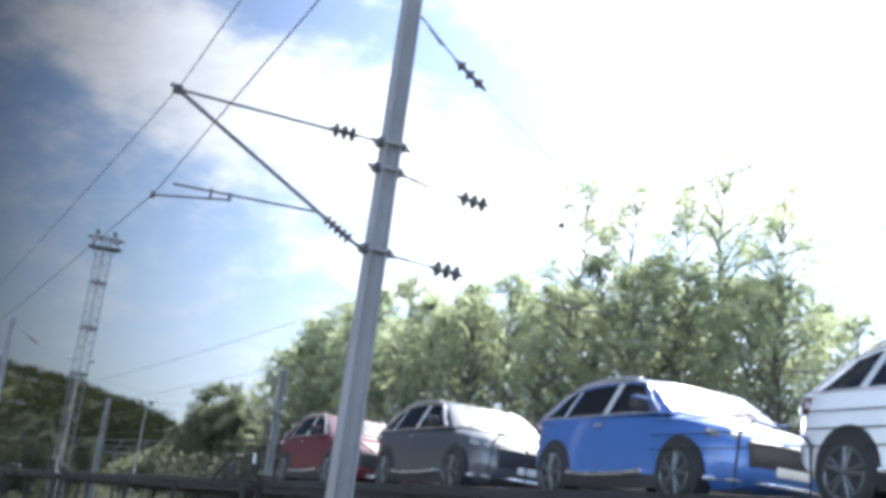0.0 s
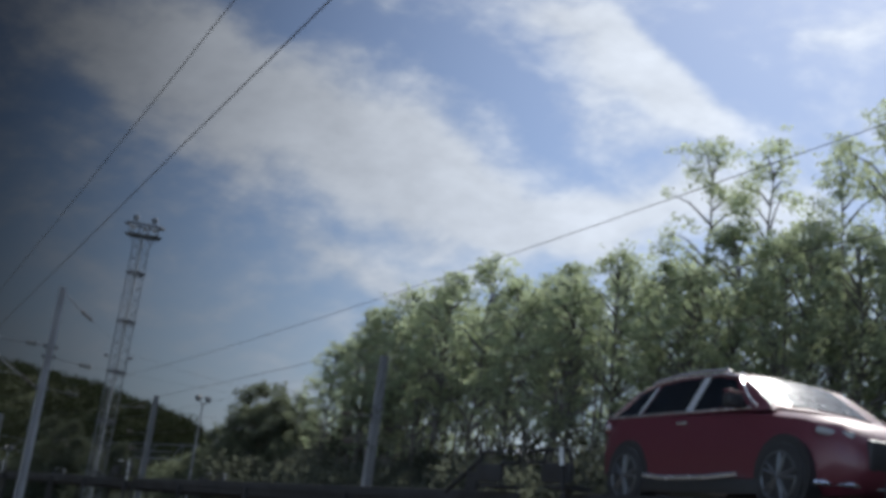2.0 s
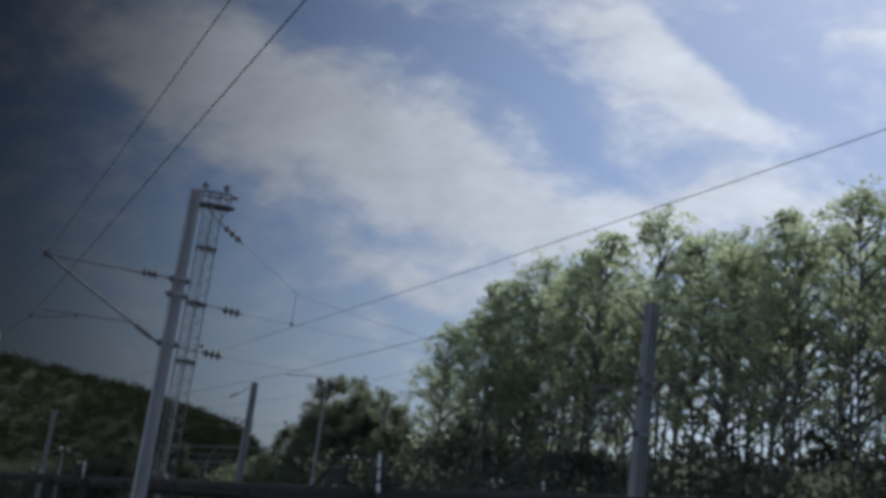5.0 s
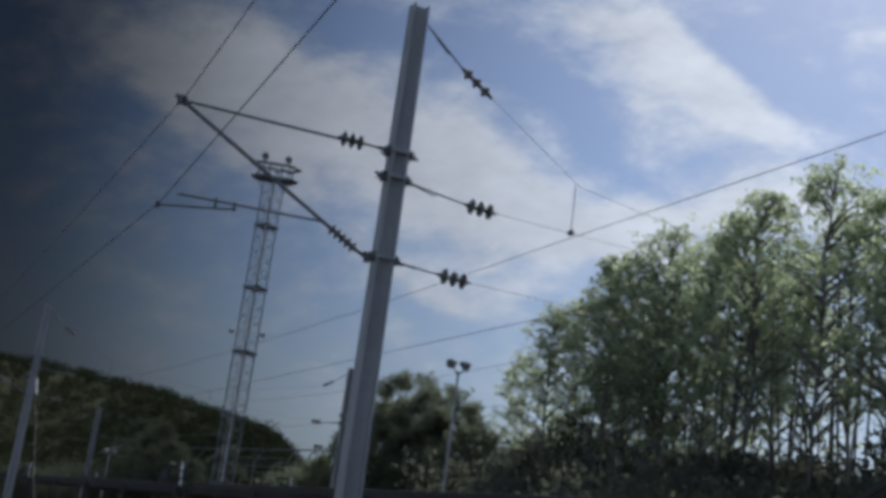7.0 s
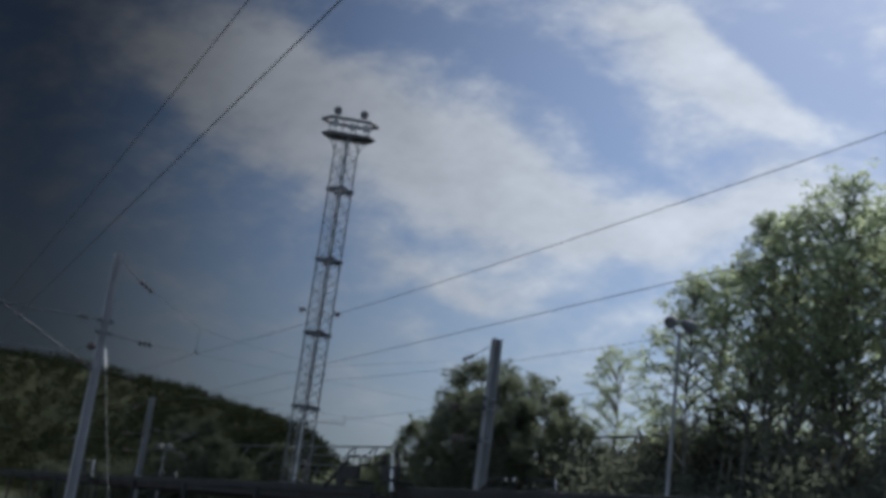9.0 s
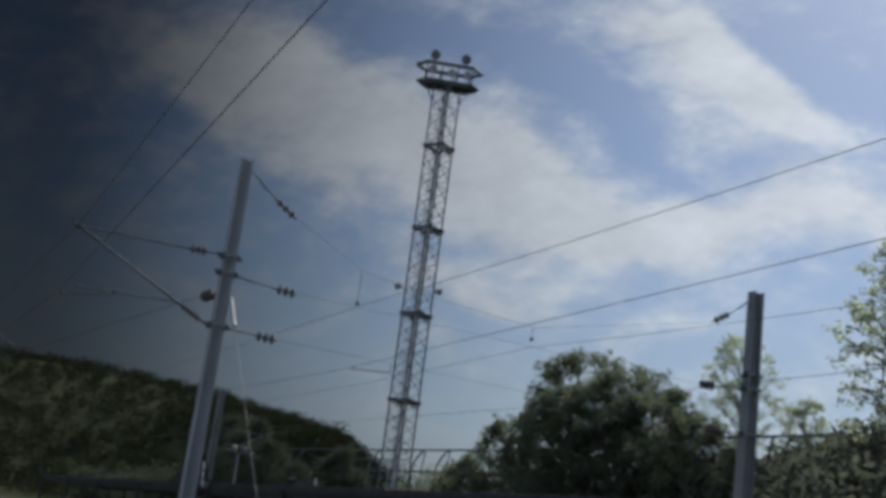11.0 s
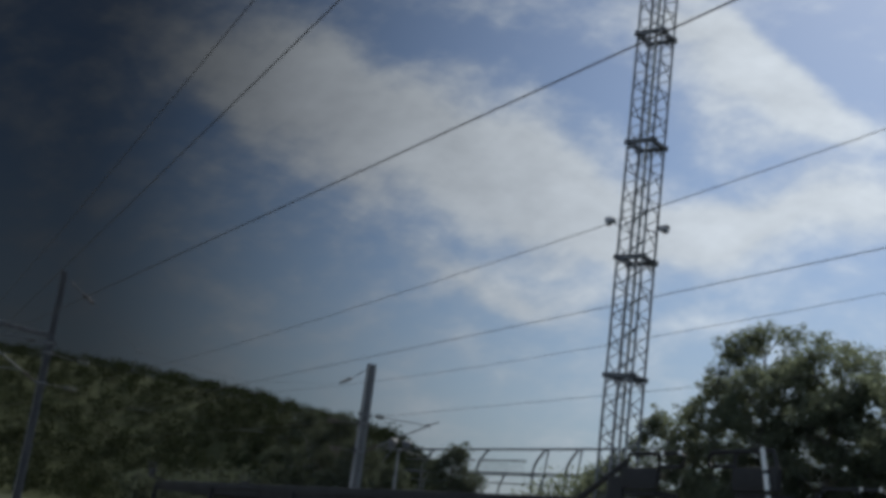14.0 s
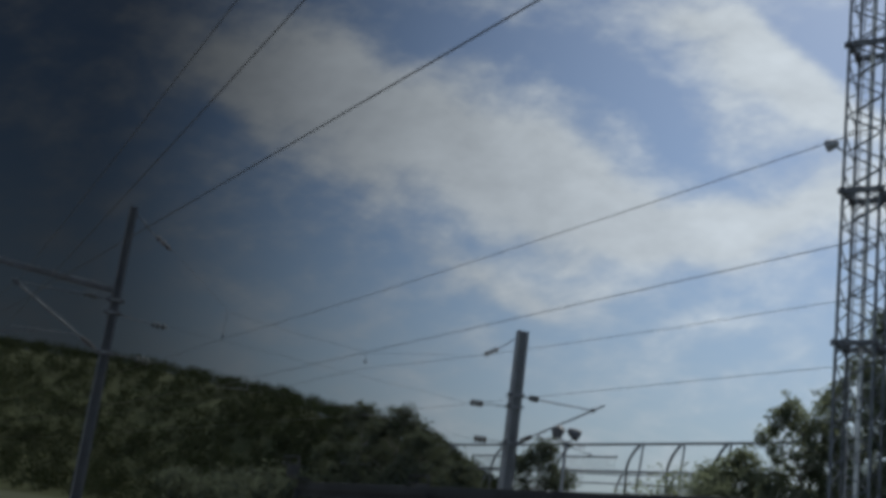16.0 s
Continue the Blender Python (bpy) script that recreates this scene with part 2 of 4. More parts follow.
PAINT_WHITE = surface("white car paint", (0.74, 0.76, 0.78), 0.35, 0.0, 0.04, 2.0, 0.0, 1.0)

# ---- building helpers ----
RADIUS = 787.0      # of the curve of the line, whose centre lies to the west


def along(s, lat, z=0.0):
    """A place s metres down the line and lat metres to the right of the window."""
    return Vector(((RADIUS + lat) * math.cos(s / RADIUS) - RADIUS, (RADIUS + lat) * math.sin(s / RADIUS), z))


def on_line(s, lat, z=0.0, turn=0.0):
    p = along(s, lat, z)
    return pose(p.x, p.y, p.z, 0, 0, math.degrees(s / RADIUS) + turn)


def mesh_of(name, bm, material, flat=False):
    bmesh.ops.recalc_face_normals(bm, faces=bm.faces)
    me = bpy.data.meshes.new(name)
    bm.to_mesh(me)
    bm.free()
    me.materials.append(material)
    if not flat:
        me.polygons.foreach_set("use_smooth", [True] * len(me.polygons))
        me.set_sharp_from_angle(angle=radians(35))
    return me


def part(name, bm, material, parent, label=""):
    ob = new(name, mesh_of(name, bm, material))
    ob.parent = parent
    return tagged(ob, label) if label else ob


def empty(name, m, label, category, group="", kind=""):
    ob = new(name)
    ob.empty_display_size = 0.2
    ob.matrix_world = m
    return tagged(ob, label, category, group, kind)


def box(bm, size, centre, turn=None, bevel=0.0):
    m = Matrix.Translation(centre) @ (turn.to_4x4() if turn else Matrix()) @ Matrix.Diagonal((*size, 1))
    made = bmesh.ops.create_cube(bm, size=1, matrix=m)["verts"]
    if bevel:
        edges = {e for v in made for e in v.link_edges}
        bmesh.ops.bevel(bm, geom=list(edges), offset=bevel, segments=2, affect="EDGES", profile=0.5)
    return bm


def lathe(bm, a, b, profile, seg=10):
    """A turned body from a to b; profile: rows of (share of the way, radius)."""
    a, b = Vector(a), Vector(b)
    turn = (b - a).to_track_quat("Z", "Y").to_matrix()
    rings = []
    for share, r in profile:
        c = a.lerp(b, share)
        rings.append([bm.verts.new(c + turn @ Vector((r * math.cos(k * math.tau / seg), r * math.sin(k * math.tau / seg), 0))) for k in range(seg)])
    for p, q in zip(rings, rings[1:]):
        for k in range(seg):
            bm.faces.new((p[k], p[(k + 1) % seg], q[(k + 1) % seg], q[k]))
    bm.faces.new(rings[0][::-1]), bm.faces.new(rings[-1])
    return bm


def rod(bm, a, b, r, r2=None, seg=8):
    return lathe(bm, a, b, [(0, r), (1, r if r2 is None else r2)], seg)


def chain(bm, points, r, seg=6):
    """A bent round bar through points."""
    points = [Vector(p) for p in points]
    rings = []
    for i, p in enumerate(points):
        way = (points[min(i + 1, len(points) - 1)] - points[max(i - 1, 0)]).normalized()
        turn = way.to_track_quat("Z", "Y").to_matrix()
        rr = r[i] if isinstance(r, (list, tuple)) else r
        rings.append([bm.verts.new(p + turn @ Vector((rr * math.cos(k * math.tau / seg), rr * math.sin(k * math.tau / seg), 0))) for k in range(seg)])
    for p, q in zip(rings, rings[1:]):
        for k in range(seg):
            bm.faces.new((p[k], p[(k + 1) % seg], q[(k + 1) % seg], q[k]))
    bm.faces.new(rings[0][::-1]), bm.faces.new(rings[-1])
    return bm


def fresh():
    return bmesh.new()


# ---- ground and tracks ----
def strip(name, lats, zs, s0, s1, step, material, label, category):
    bm = fresh()
    rows = []
    s = s0
    while s <= s1 + 0.01:
        rows.append([bm.verts.new(along(s, lat, z)) for lat, z in zip(lats, zs)])
        s += step
    for p, q in zip(rows, rows[1:]):
        for k in range(len(lats) - 1):
            bm.faces.new((p[k], p[k + 1], q[k + 1], q[k]))
    ob = new(name, mesh_of(name, bm, material))
    return tagged(ob, label, category, kind="structure")


def ground():
    bm = fresh()
    n, half = 90, 3200.0
    grid = []
    for i in range(n + 1):
        row = []
        for k in range(n + 1):
            a, b = (2 * i / n - 1), (2 * k / n - 1)
            x, y = half * a * abs(a) ** 1.2, half * b * abs(b) ** 1.2 + 80
            row.append(bm.verts.new((x, y, -0.75 + 0.08 * noise.noise((x * 0.05, y * 0.05, 0)))))
        grid.append(row)
    for i in range(n):
        for k in range(n):
            bm.faces.new((grid[i][k], grid[i + 1][k], grid[i + 1][k + 1], grid[i][k + 1]))
    tagged(new("ground", mesh_of("ground", bm, SOIL)), "flat rough grassy ground beside the railway", "ground", kind="structure")


ground()
strip("ballast_bed", (-7.5, -5.5, 15.6, 17.4), (-0.8, -0.22, -0.22, -0.8), -60, 330, 3, BALLAST, "grey-brown crushed stone ballast under the tracks", "ballast")
TRACKS = (-1.2, 2.5, 8.6, 13.2)


def track(lat):
    thing = empty("railway_track", Matrix(), "rusty steel rails on concrete sleepers in ballast", "track", "tracks of the line", "structure")
    for side in (-0.75, 0.75):
        bm = fresh()
        rows = []
        s = -60
        section = ((-0.07, -0.17), (0.07, -0.17), (0.02, -0.13), (0.02, -0.05), (0.036, -0.04), (0.036, 0.0), (-0.036, 0.0), (-0.036, -0.04), (-0.02, -0.05), (-0.02, -0.13))
        while s <= 330:
            rows.append([bm.verts.new(along(s, lat + side + a, b)) for a, b in section])
            s += 6
        for p, q in zip(rows, rows[1:]):
            for k in range(10):
                bm.faces.new((p[k], p[(k + 1) % 10], q[(k + 1) % 10], q[k]))
        part("rail", bm, RAIL, thing)
    bm = fresh()
    s = -58.0
    while s < 240:
        box(bm, (2.5, 0.26, 0.14), along(s, lat, -0.23), Euler((0, 0, s / RADIUS)).to_matrix())
        s += 0.62
    tagged(part("sleepers", bm, TIMBER, thing), kind="stuff")


for lat in TRACKS:
    track(lat)


# ---- overhead line masts ----
def insulator(name, a, b, discs, radius, parent, glass=False):
    """A string of separate bell-shaped discs from a to b, on a thin core."""
    profile = [(0, 0.02), (0.05, 0.03)]
    for k in range(discs):
        c = 0.08 + 0.84 * (k + 0.5) / discs
        w = 0.84 / discs
        profile += [(c - 0.40 * w, 0.034), (c - 0.30 * w, 0.05), (c - 0.18 * w, radius * 0.72), (c - 0.02 * w, radius), (c + 0.08 * w, radius * 0.97),
                    (c + 0.10 * w, radius * 0.6), (c + 0.22 * w, 0.04), (c + 0.34 * w, 0.03)]
    profile += [(0.95, 0.03), (1, 0.02)]
    return part(name, lathe(fresh(), a, b, profile, 16), GLASS_DISC if glass else CERAMIC, parent, "grey glass disc insulator" if glass else "brown ribbed ceramic insulator")


def clamp(z, width, parent):
    bm = box(fresh(), (width + 0.03, width + 0.03, 0.045), (0, 0, z), bevel=0.006)
    band = part("clamp_band", bm, GALVANISED, parent)
    for sx in (-1, 1):
        bm = fresh()
        box(bm, (0.10, 0.16, 0.14), (sx * (width / 2 + 0.035), 0, z), bevel=0.012)
        box(bm, (0.12, 0.04, 0.04), (sx * (width / 2 + 0.09), 0.09, z + 0.05))
        box(bm, (0.13, 0.04, 0.04), (sx * (width / 2 + 0.09), -0.09, z - 0.05))
        rod(bm, (sx * (width / 2 + 0.09), -0.14, z), (sx * (width / 2 + 0.09), 0.14, z), 0.014)
        part("lug", bm, DARK_STEEL, band, "dark bolted steel lug")


def column(height, parent, material, wide=1.0):
    """A tapered H-section."""
    bm = fresh()
    rows = []
    for z in (-0.7, 0, height * 0.5, height):
        w = (0.315 - 0.0068 * max(z, 0)) * wide
        f, g = 0.026, 0.02
        h = w / 2
        outline = ((-h, -h), (-h + f, -h), (-h + f, -g / 2), (h - f, -g / 2), (h - f, -h), (h, -h), (h, h), (h - f, h), (h - f, g / 2), (-h + f, g / 2), (-h + f, h), (-h, h))
        rows.append([bm.verts.new((x, y, z)) for x, y in outline])
    for p, q in zip(rows, rows[1:]):
        for k in range(12):
            bm.faces.new((p[k], p[(k + 1) % 12], q[(k + 1) % 12], q[k]))
    bm.faces.new(rows[-1])
    part("column", bm, material, parent, "grey steel H-section column")
    box_bm = box(fresh(), (0.75, 0.75, 0.75), (0, 0, -0.55), bevel=0.03)
    part("footing", box_bm, CONCRETE, parent)


def mast(s, lat, height=10.06, turn=0.0, arm=True, group="overhead line masts", label="", lift=0.0, reach=1.0, face=0.05):
    thing = empty("catenary_mast", on_line(s, lat, 0, turn), label or "grey steel overhead line mast with a cantilever arm", "mast", group)
    far = turn != 0
    # last near mast: darkness of the window glass put into a darker steel
    column(height, thing, DULL_STEEL if far else GALVANISED if s < 120 else DARK_STEEL, 1.3 if far else 1.0)
    low, mid, up = 5.97 + lift, 7.22 + lift, 7.62 + lift
    for z in (low, mid, up):
        clamp(z, 0.35 if far else 0.27, thing)
    # strings towards the wires that span the tracks
    for z, a, b, n, z2 in ((low, 0.90, 1.46, 3, low - 0.06), (mid, 1.20, 1.76, 3, mid - 0.13)):
        bm = fresh()
        rod(bm, (0.16, 0, z), (a, 0, z2 + 0.02), 0.014)
        rod(bm, (0.3, 0.03, z - 0.01), (a * 0.6, 0.03, z2 + 0.03), 0.01)
        part("link_rod", bm, DARK_STEEL, thing)
        insulator("insulator", (a, 0, z2 + 0.02), (b, 0, z2), n, 0.125, thing, not far)
    bm = fresh()
    rod(bm, (0.10, 0, height - 0.2), (0.86, 0, height - 0.78), 0.014)
    rod(bm, (0.36, 0.03, height - 0.38), (0.62, 0.03, height - 0.60), 0.022)
    part("link_rod", bm, DARK_STEEL, thing)
    insulator("insulator", (0.86, 0, height - 0.78), (1.44, 0, height - 1.13), 3, 0.095, thing)
    if not arm:
        return thing
    k = reach
    apex = Vector((-3.22 * k, face, up))
    bm = rod(fresh(), (-0.62, 0, up - 0.01), apex, 0.022)
    part("stay_tube", bm, TOWER_STEEL, thing)
    insulator("insulator", (-0.98, 0, up), (-0.52, 0, up + 0.01), 3, 0.118, thing, True)
    part("stay_end", rod(fresh(), (-0.52, 0, up + 0.01), (-0.13, 0, up), 0.018), DARK_STEEL, thing)
    foot = Vector((-0.20, face, low + 0.02))
    part("strut", rod(fresh(), foot.lerp(apex, 0.2), apex + (apex - foot).normalized() * (0.12 if turn == 0 else 0.55), 0.032), TOWER_STEEL, thing)
    insulator("insulator", foot.lerp(apex, 0.21), foot.lerp(apex, 0.04), 5, 0.092, thing)
    part("hinge", box(rod(fresh(), (-0.12, face, low), foot.lerp(apex, 0.05), 0.03), (0.07, face + 0.04, 0.10), (-0.17, face / 2, low)), DARK_STEEL, thing)
    part("saddle", box(fresh(), (0.14, 0.07, 0.14), apex, bevel=0.02), DARK_STEEL, thing)
    joint = foot.lerp(apex, 0.235)
    tip = Vector((-3.04 * k, face, 6.27 + lift))
    part("registration_tube", rod(fresh(), joint, tip, 0.019), TOWER_STEEL, thing)
    wire_point = Vector((-3.28 * k, face, 6.05 + lift))
    hang = joint.lerp(tip, 0.62)
    near_end = hang - Vector((0, 0, 0.075))
    bm = rod(fresh(), near_end + (near_end - wire_point).normalized() * 0.03, wire_point, 0.016)
    rod(bm, hang + Vector((0, 0, 0.025)), near_end - Vector((0, 0, 0.02)), 0.02)
    second = hang.lerp(tip, 0.33)
    below = near_end.lerp(wire_point, (second.x - near_end.x) / (wire_point.x - near_end.x))
    rod(bm, second + Vector((0, 0, 0.04)), below - Vector((0, 0, 0.02)), 0.018)
    box(bm, (0.05, 0.05, 0.09), wire_point)
    part("steady_arm", bm, DARK_STEEL, thing)
    return thing


NEAR = ((15.45, 5.69), (60.53, 5.66), (99.29, 5.79), (144.2, 5.31))
FAR = ((15.6, 20.3), (60.5, 20.2), (98.4, 20.6), (142.4, 19.0))
for i, (s, lat) in enumerate(NEAR):
    mast(s, lat, lift=(0, 0, 0.22, 0.3)[i], height=(10.06, 10.06, 10.25, 11.0)[i], reach=(1.0, 1.012, 1.07, 0.93)[i], face=(0.13, 0.25, 0.26, 0.2)[i])
beam = box(fresh(), (3.7, .16, .18), (-1.75, .16, 8.35), Euler((0, .06, 0)).to_matrix(), bevel=.02)
part("cross_arm", beam, DARK_STEEL, [o for o in scene.objects if o.name.startswith("catenary_mast") and o.parent is None][-1], "thick dark cross arm")
for s, lat in FAR:
    mast(s, lat, height=10.0 if s < 120 else 9.45, turn=180, arm=s > 120, group="far overhead line masts", label="grey steel overhead line mast beyond the tracks", lift=0.0 if s < 120 else -0.45)


def wire(name, points, r, label, category="wire", group="overhead wires"):
    ob = new(name, mesh_of(name, chain(fresh(), points, r, 6), WIRE))
    return tagged(ob, label, category, group)


STATIONS = (-29.5, 15.5, 60.5, 99.0, 143.5, 188.5, 233.0)
HUNG = (2.44, 2.47, 2.40, 2.33, 2.35, 2.4, 2.4)
PULLED = (0.06, 0.06, 0.06, 0.18, 0.2, 0.06, 0.06)
TIED = (0, 0, 0, 0.22, 0.3, 0.2, 0.0)
RAISED = (0, 0, 0, 0.27, 0.3, 0.2, 0.0)
for lat, top, low, r in ((2.44, 7.62, 6.05, 0.0075), (8.85, 7.05, 5.75, 0.006), (13.6, 7.0, 5.6, 0.0055)):
    pts = []
    for i in range(len(STATIONS) - 1):
        a, b = STATIONS[i], STATIONS[i + 1]
        for k in range(8):
            u = k / 8
            if lat < 5:
                ends = HUNG[i], HUNG[i + 1]
                rise = TIED[i] * (1 - u) + TIED[i + 1] * u
            else:
                ends = lat + 0.25 * (i == 3), lat + 0.25 * (i == 2)
                rise = (RAISED[i] * (1 - u) + RAISED[i + 1] * u) * (1 if lat < 10 else .7)
            p = along(a, ends[0]).lerp(along(b, ends[1]), u)
            pts.append((p.x, p.y, top + rise - (0.16 if lat < 5 else 0.24 if lat < 10 else 0.45) * 4 * u * (1 - u)))
    wire("messenger_wire", pts, r, "dark stranded messenger wire sagging between the masts")
    pts = [along(s, HUNG[i] - PULLED[i], low + 0.7 * TIED[i]) if lat < 5 else along(s, lat + (0.12 if i % 2 else -0.12), low) for i, s in enumerate(STATIONS)]
    wire("contact_wire", pts, r, "dark taut contact wire over the track")

for i, ((s, lat), (s2, lat2)) in enumerate(zip(NEAR, FAR)):
    up = RAISED[i + 1]
    side = 0.25 if i == 2 else 0.0
    far_up = (0, 0, 0, -0.45)[i]
    lift = (0, 0, 0.22, 0.3)[i]
    tall = (10.06, 10.06, 10.25, 11.0)[i]

    def across(p, z):
        return along(s + (s2 - s) * (p - lat) / (lat2 - lat), p, z)
    hooks = (8.85 + side, 13.6 + side)
    top = [across(lat + 1.44, tall - 1.13), across(hooks[0], 7.9 + up), across(11.2, 7.62 + up), across(hooks[1], 7.42 + up), across(lat2 - 1.44, (10.0 if i < 3 else 9.45) - 1.13)]
    wire("span_wire", top, 0.0042, "thin sagging cross-span wire between two masts")
    for za, zb, ins in ((5.91 + lift, 5.91 + far_up, 1.46), (7.09 + lift, 7.09 + far_up, 1.76)):
        wire("span_wire", [across(lat + ins, za), across(lat2 - ins, zb)], 0.0038, "thin straight cross-span wire between two masts")
    for p in hooks:
        low = 5.91 + lift + (far_up - lift) * (p + 1.0 - lat - 1.46) / (lat2 - lat - 2.92)
        bm = rod(fresh(), across(p - 0.07, 7.08 + up), across(p - 0.07, (7.9 if p < 11 else 7.42) + up), 0.008)
        box(bm, (0.08, 0.10, 0.08), across(p - 0.07, 7.1 + up), bevel=0.015)
        tagged(new("hanger_rod", mesh_of("hanger_rod", bm, DARK_STEEL)), "slim dark hanger rod under the cross-span wire", "hanger rod", "hanger rods")
        held = 5.78 if p < 11 else 5.64
        bm = rod(fresh(), across(p, held), across(p + 1.0, held + 0.08), 0.013)
        rod(bm, across(p + 1.0, min(held + 0.06, low) - 0.02), across(p + 1.0, max(held + 0.1, low) + 0.02), 0.008)
        tagged(new("steady_arm", mesh_of("steady_arm", bm, DARK_STEEL)), "short steady arm holding a contact wire", "steady arm", "steady arms")


# a wire tied off to the third mast, and that mast's guy
s, lat = NEAR[2]
anchor = empty("anchored_wire", Matrix(), "wire tied off to the mast through a brown insulator", "wire", "overhead wires")
part("link_chain", chain(fresh(), [along(s + 0.15, lat, 7.02), along(s + 0.85, lat - 0.05, 7.05)], 0.022), DARK_STEEL, anchor)
insulator("insulator", along(s + 0.85, lat - 0.05, 7.05), along(s + 1.45, lat - 0.1, 7.05), 3, 0.135, anchor)
part("strand", chain(fresh(), [along(s + 1.4, lat - 0.1, 7.1), along(s + 44.2, 2.07, 6.82)], 0.0095), WIRE, anchor)
guy = empty("mast_guy", Matrix(), "slanting guy wire with a grey insulating rod", "guy wire")
foot = along(s - 6.6, lat + 0.45, -0.4)
head = along(s - 0.16, lat + 0.13, 6.94)
part("insulating_rod", rod(fresh(), head.lerp(foot, 0.01), head.lerp(foot, 0.11), 0.042, seg=12), GALVANISED, guy)
part("strand", rod(fresh(), head, foot, 0.009), TOWER_STEEL, guy)
part("ground_anchor", box(fresh(), (0.5, 0.5, 0.5), foot - Vector((0, 0, 0.2)), bevel=0.03), CONCRETE, guy)


# ---- car transporter train ----
def car(s, paint, colour, size=(1.0, 1.0, 1.0)):
    thing = empty("car", on_line(s, 8.42, DECK, 0), f"new {colour} compact SUV on the upper wagon deck", "car", "cars on the wagon")
    L, K, Z = 4.2 * size[0], size[1], size[2]
    rows = [(0.0, .34, .60, .50), (.07, .26, .72, .68), (.25, .20, .86, .80), (.6, .19, .95, .87), (1.0, .19, 1.0, .895), (1.5, .19, 1.03, .90),
            (2.2, .19, 1.04, .90), (3.0, .19, 1.06, .90), (3.6, .21, 1.08, .885), (3.95, .27, 1.07, .83), (4.13, .34, 1.0, .73), (4.2, .42, .85, .6)]

    def at(u, x, z):
        return Vector((x * K, -L / 2 + u * L / 4.2, z * Z))
    bm = fresh()
    rings = []
    for u, lo, hi, hw in rows:
        half = [(0, lo), (hw * .82, lo), (hw * .97, lo + .10), (hw, lo + (hi - lo) * .45), (hw * .985, lo + (hi - lo) * .72), (hw * .955, hi - .06), (hw * .86, hi), (hw * .4, hi + .025), (0, hi + .03)]
        ring = half + [(-x, z) for x, z in half[-2:0:-1]]
        rings.append([bm.verts.new(at(u, x, z)) for x, z in ring])
    n = len(rings[0])
    for p, q in zip(rings, rings[1:]):
        for k in range(n):
            bm.faces.new((p[k], p[(k + 1) % n], q[(k + 1) % n], q[k]))
    bm.faces.new(rings[0]), bm.faces.new(rings[-1][::-1])
    part("body", bm, paint, thing)
    # cabin: belt line, roof line
    cab = [(1.06, 1.03, .80), (1.36, 1.24, .75), (1.68, 1.42, .69), (2.05, 1.475, .67), (2.7, 1.485, .66), (3.3, 1.44, .64), (3.66, 1.36, .64), (4.04, 1.08, .72)]

    def roof(u):
        for a, b in zip(cab, cab[1:]):
            if u <= b[0]:
                w = max(0, (u - a[0]) / (b[0] - a[0]))
                return a[1] + (b[1] - a[1]) * w, a[2] + (b[2] - a[2]) * w
        return cab[-1][1:]

    def side(u, v, out=0.0):
        z, hw = roof(u)
        base = .84 - .05 * max(0, u - 3.2)
        return Vector((base + (hw - base) * v + out, u, 1.03 + (z - 1.03) * v))
    bm = fresh()
    rings = []
    for u, z, hw in cab:
        base = .85 - .05 * max(0, u - 3.2)
        ring = [(base, 1.0), (hw + .02, z - .03), (hw - .06, z + .015), (hw * .4, z + .035), (-hw * .4, z + .035), (-hw + .06, z + .015), (-hw - .02, z - .03), (-base, 1.0)]
        rings.append([bm.verts.new(at(u, x, zz)) for x, zz in ring])
    for p, q in zip(rings, rings[1:]):
        for k in range(7):
            bm.faces.new((p[k], p[k + 1], q[k + 1], q[k]))
    bm.faces.new(rings[0]), bm.faces.new(rings[-1][::-1])
    part("cabin", bm, paint, thing)

    def pane(name, corners, material, sgn=1, out=0.012, label=""):
        bm = fresh()
        grid = []
        for i in range(7):
            row = []
            for k in range(5):
                a, b = i / 6, k / 4
                u = (corners[0][0] * (1 - a) + corners[3][0] * a) * (1 - b) + (corners[1][0] * (1 - a) + corners[2][0] * a) * b
                v = (corners[0][1] * (1 - a) + corners[3][1] * a) * (1 - b) + (corners[1][1] * (1 - a) + corners[2][1] * a) * b
                p = side(u, v, out)
                row.append(bm.verts.new(at(p.y, sgn * p.x, p.z)))
            grid.append(row)
        for i in range(6):
            for k in range(4):
                bm.faces.new((grid[i][k], grid[i + 1][k], grid[i + 1][k + 1], grid[i][k + 1]))
        bmesh.ops.solidify(bm, geom=bm.faces[:], thickness=0.006)
        part(name, bm, material, thing, label)
    for sgn in (-1, 1):
        pane("front_side_window", ((1.40, .08), (1.78, .86), (2.20, .88), (2.30, .04)), GLASS_DARK, sgn, label="dark tinted side window")
        pane("rear_side_window", ((2.42, .04), (2.31, .88), (3.12, .86), (3.24, .04)), GLASS_DARK, sgn, label="dark tinted side window")
        pane("quarter_window", ((3.32, .04), (3.20, .84), (3.50, .78), (3.84, .06)), GLASS_DARK, sgn)
        pane("centre_pillar", ((2.30, .03), (2.20, .90), (2.31, .90), (2.42, .03)), FILM, sgn, .016, label="centre pillar wrapped in white film")
        pane("rear_pillar", ((3.27, .04), (3.15, .86), (3.20, .85), (3.33, .04)), FILM, sgn, .016)
        pts = [side(u, v, 0.022) for u, v in ((1.24, .02), (1.44, .5), (1.70, .93), (2.0, .97), (2.7, .97), (3.2, .95), (3.55, .88), (3.9, .1))]
        part("window_trim", chain(fresh(), [at(p.y, sgn * p.x, p.z) for p in pts], 0.013), CHROME, thing, "bright metal window trim")
        pts = [side(u, 0.0, 0.022) for u in (1.32, 2.0, 2.8, 3.5, 3.92)]
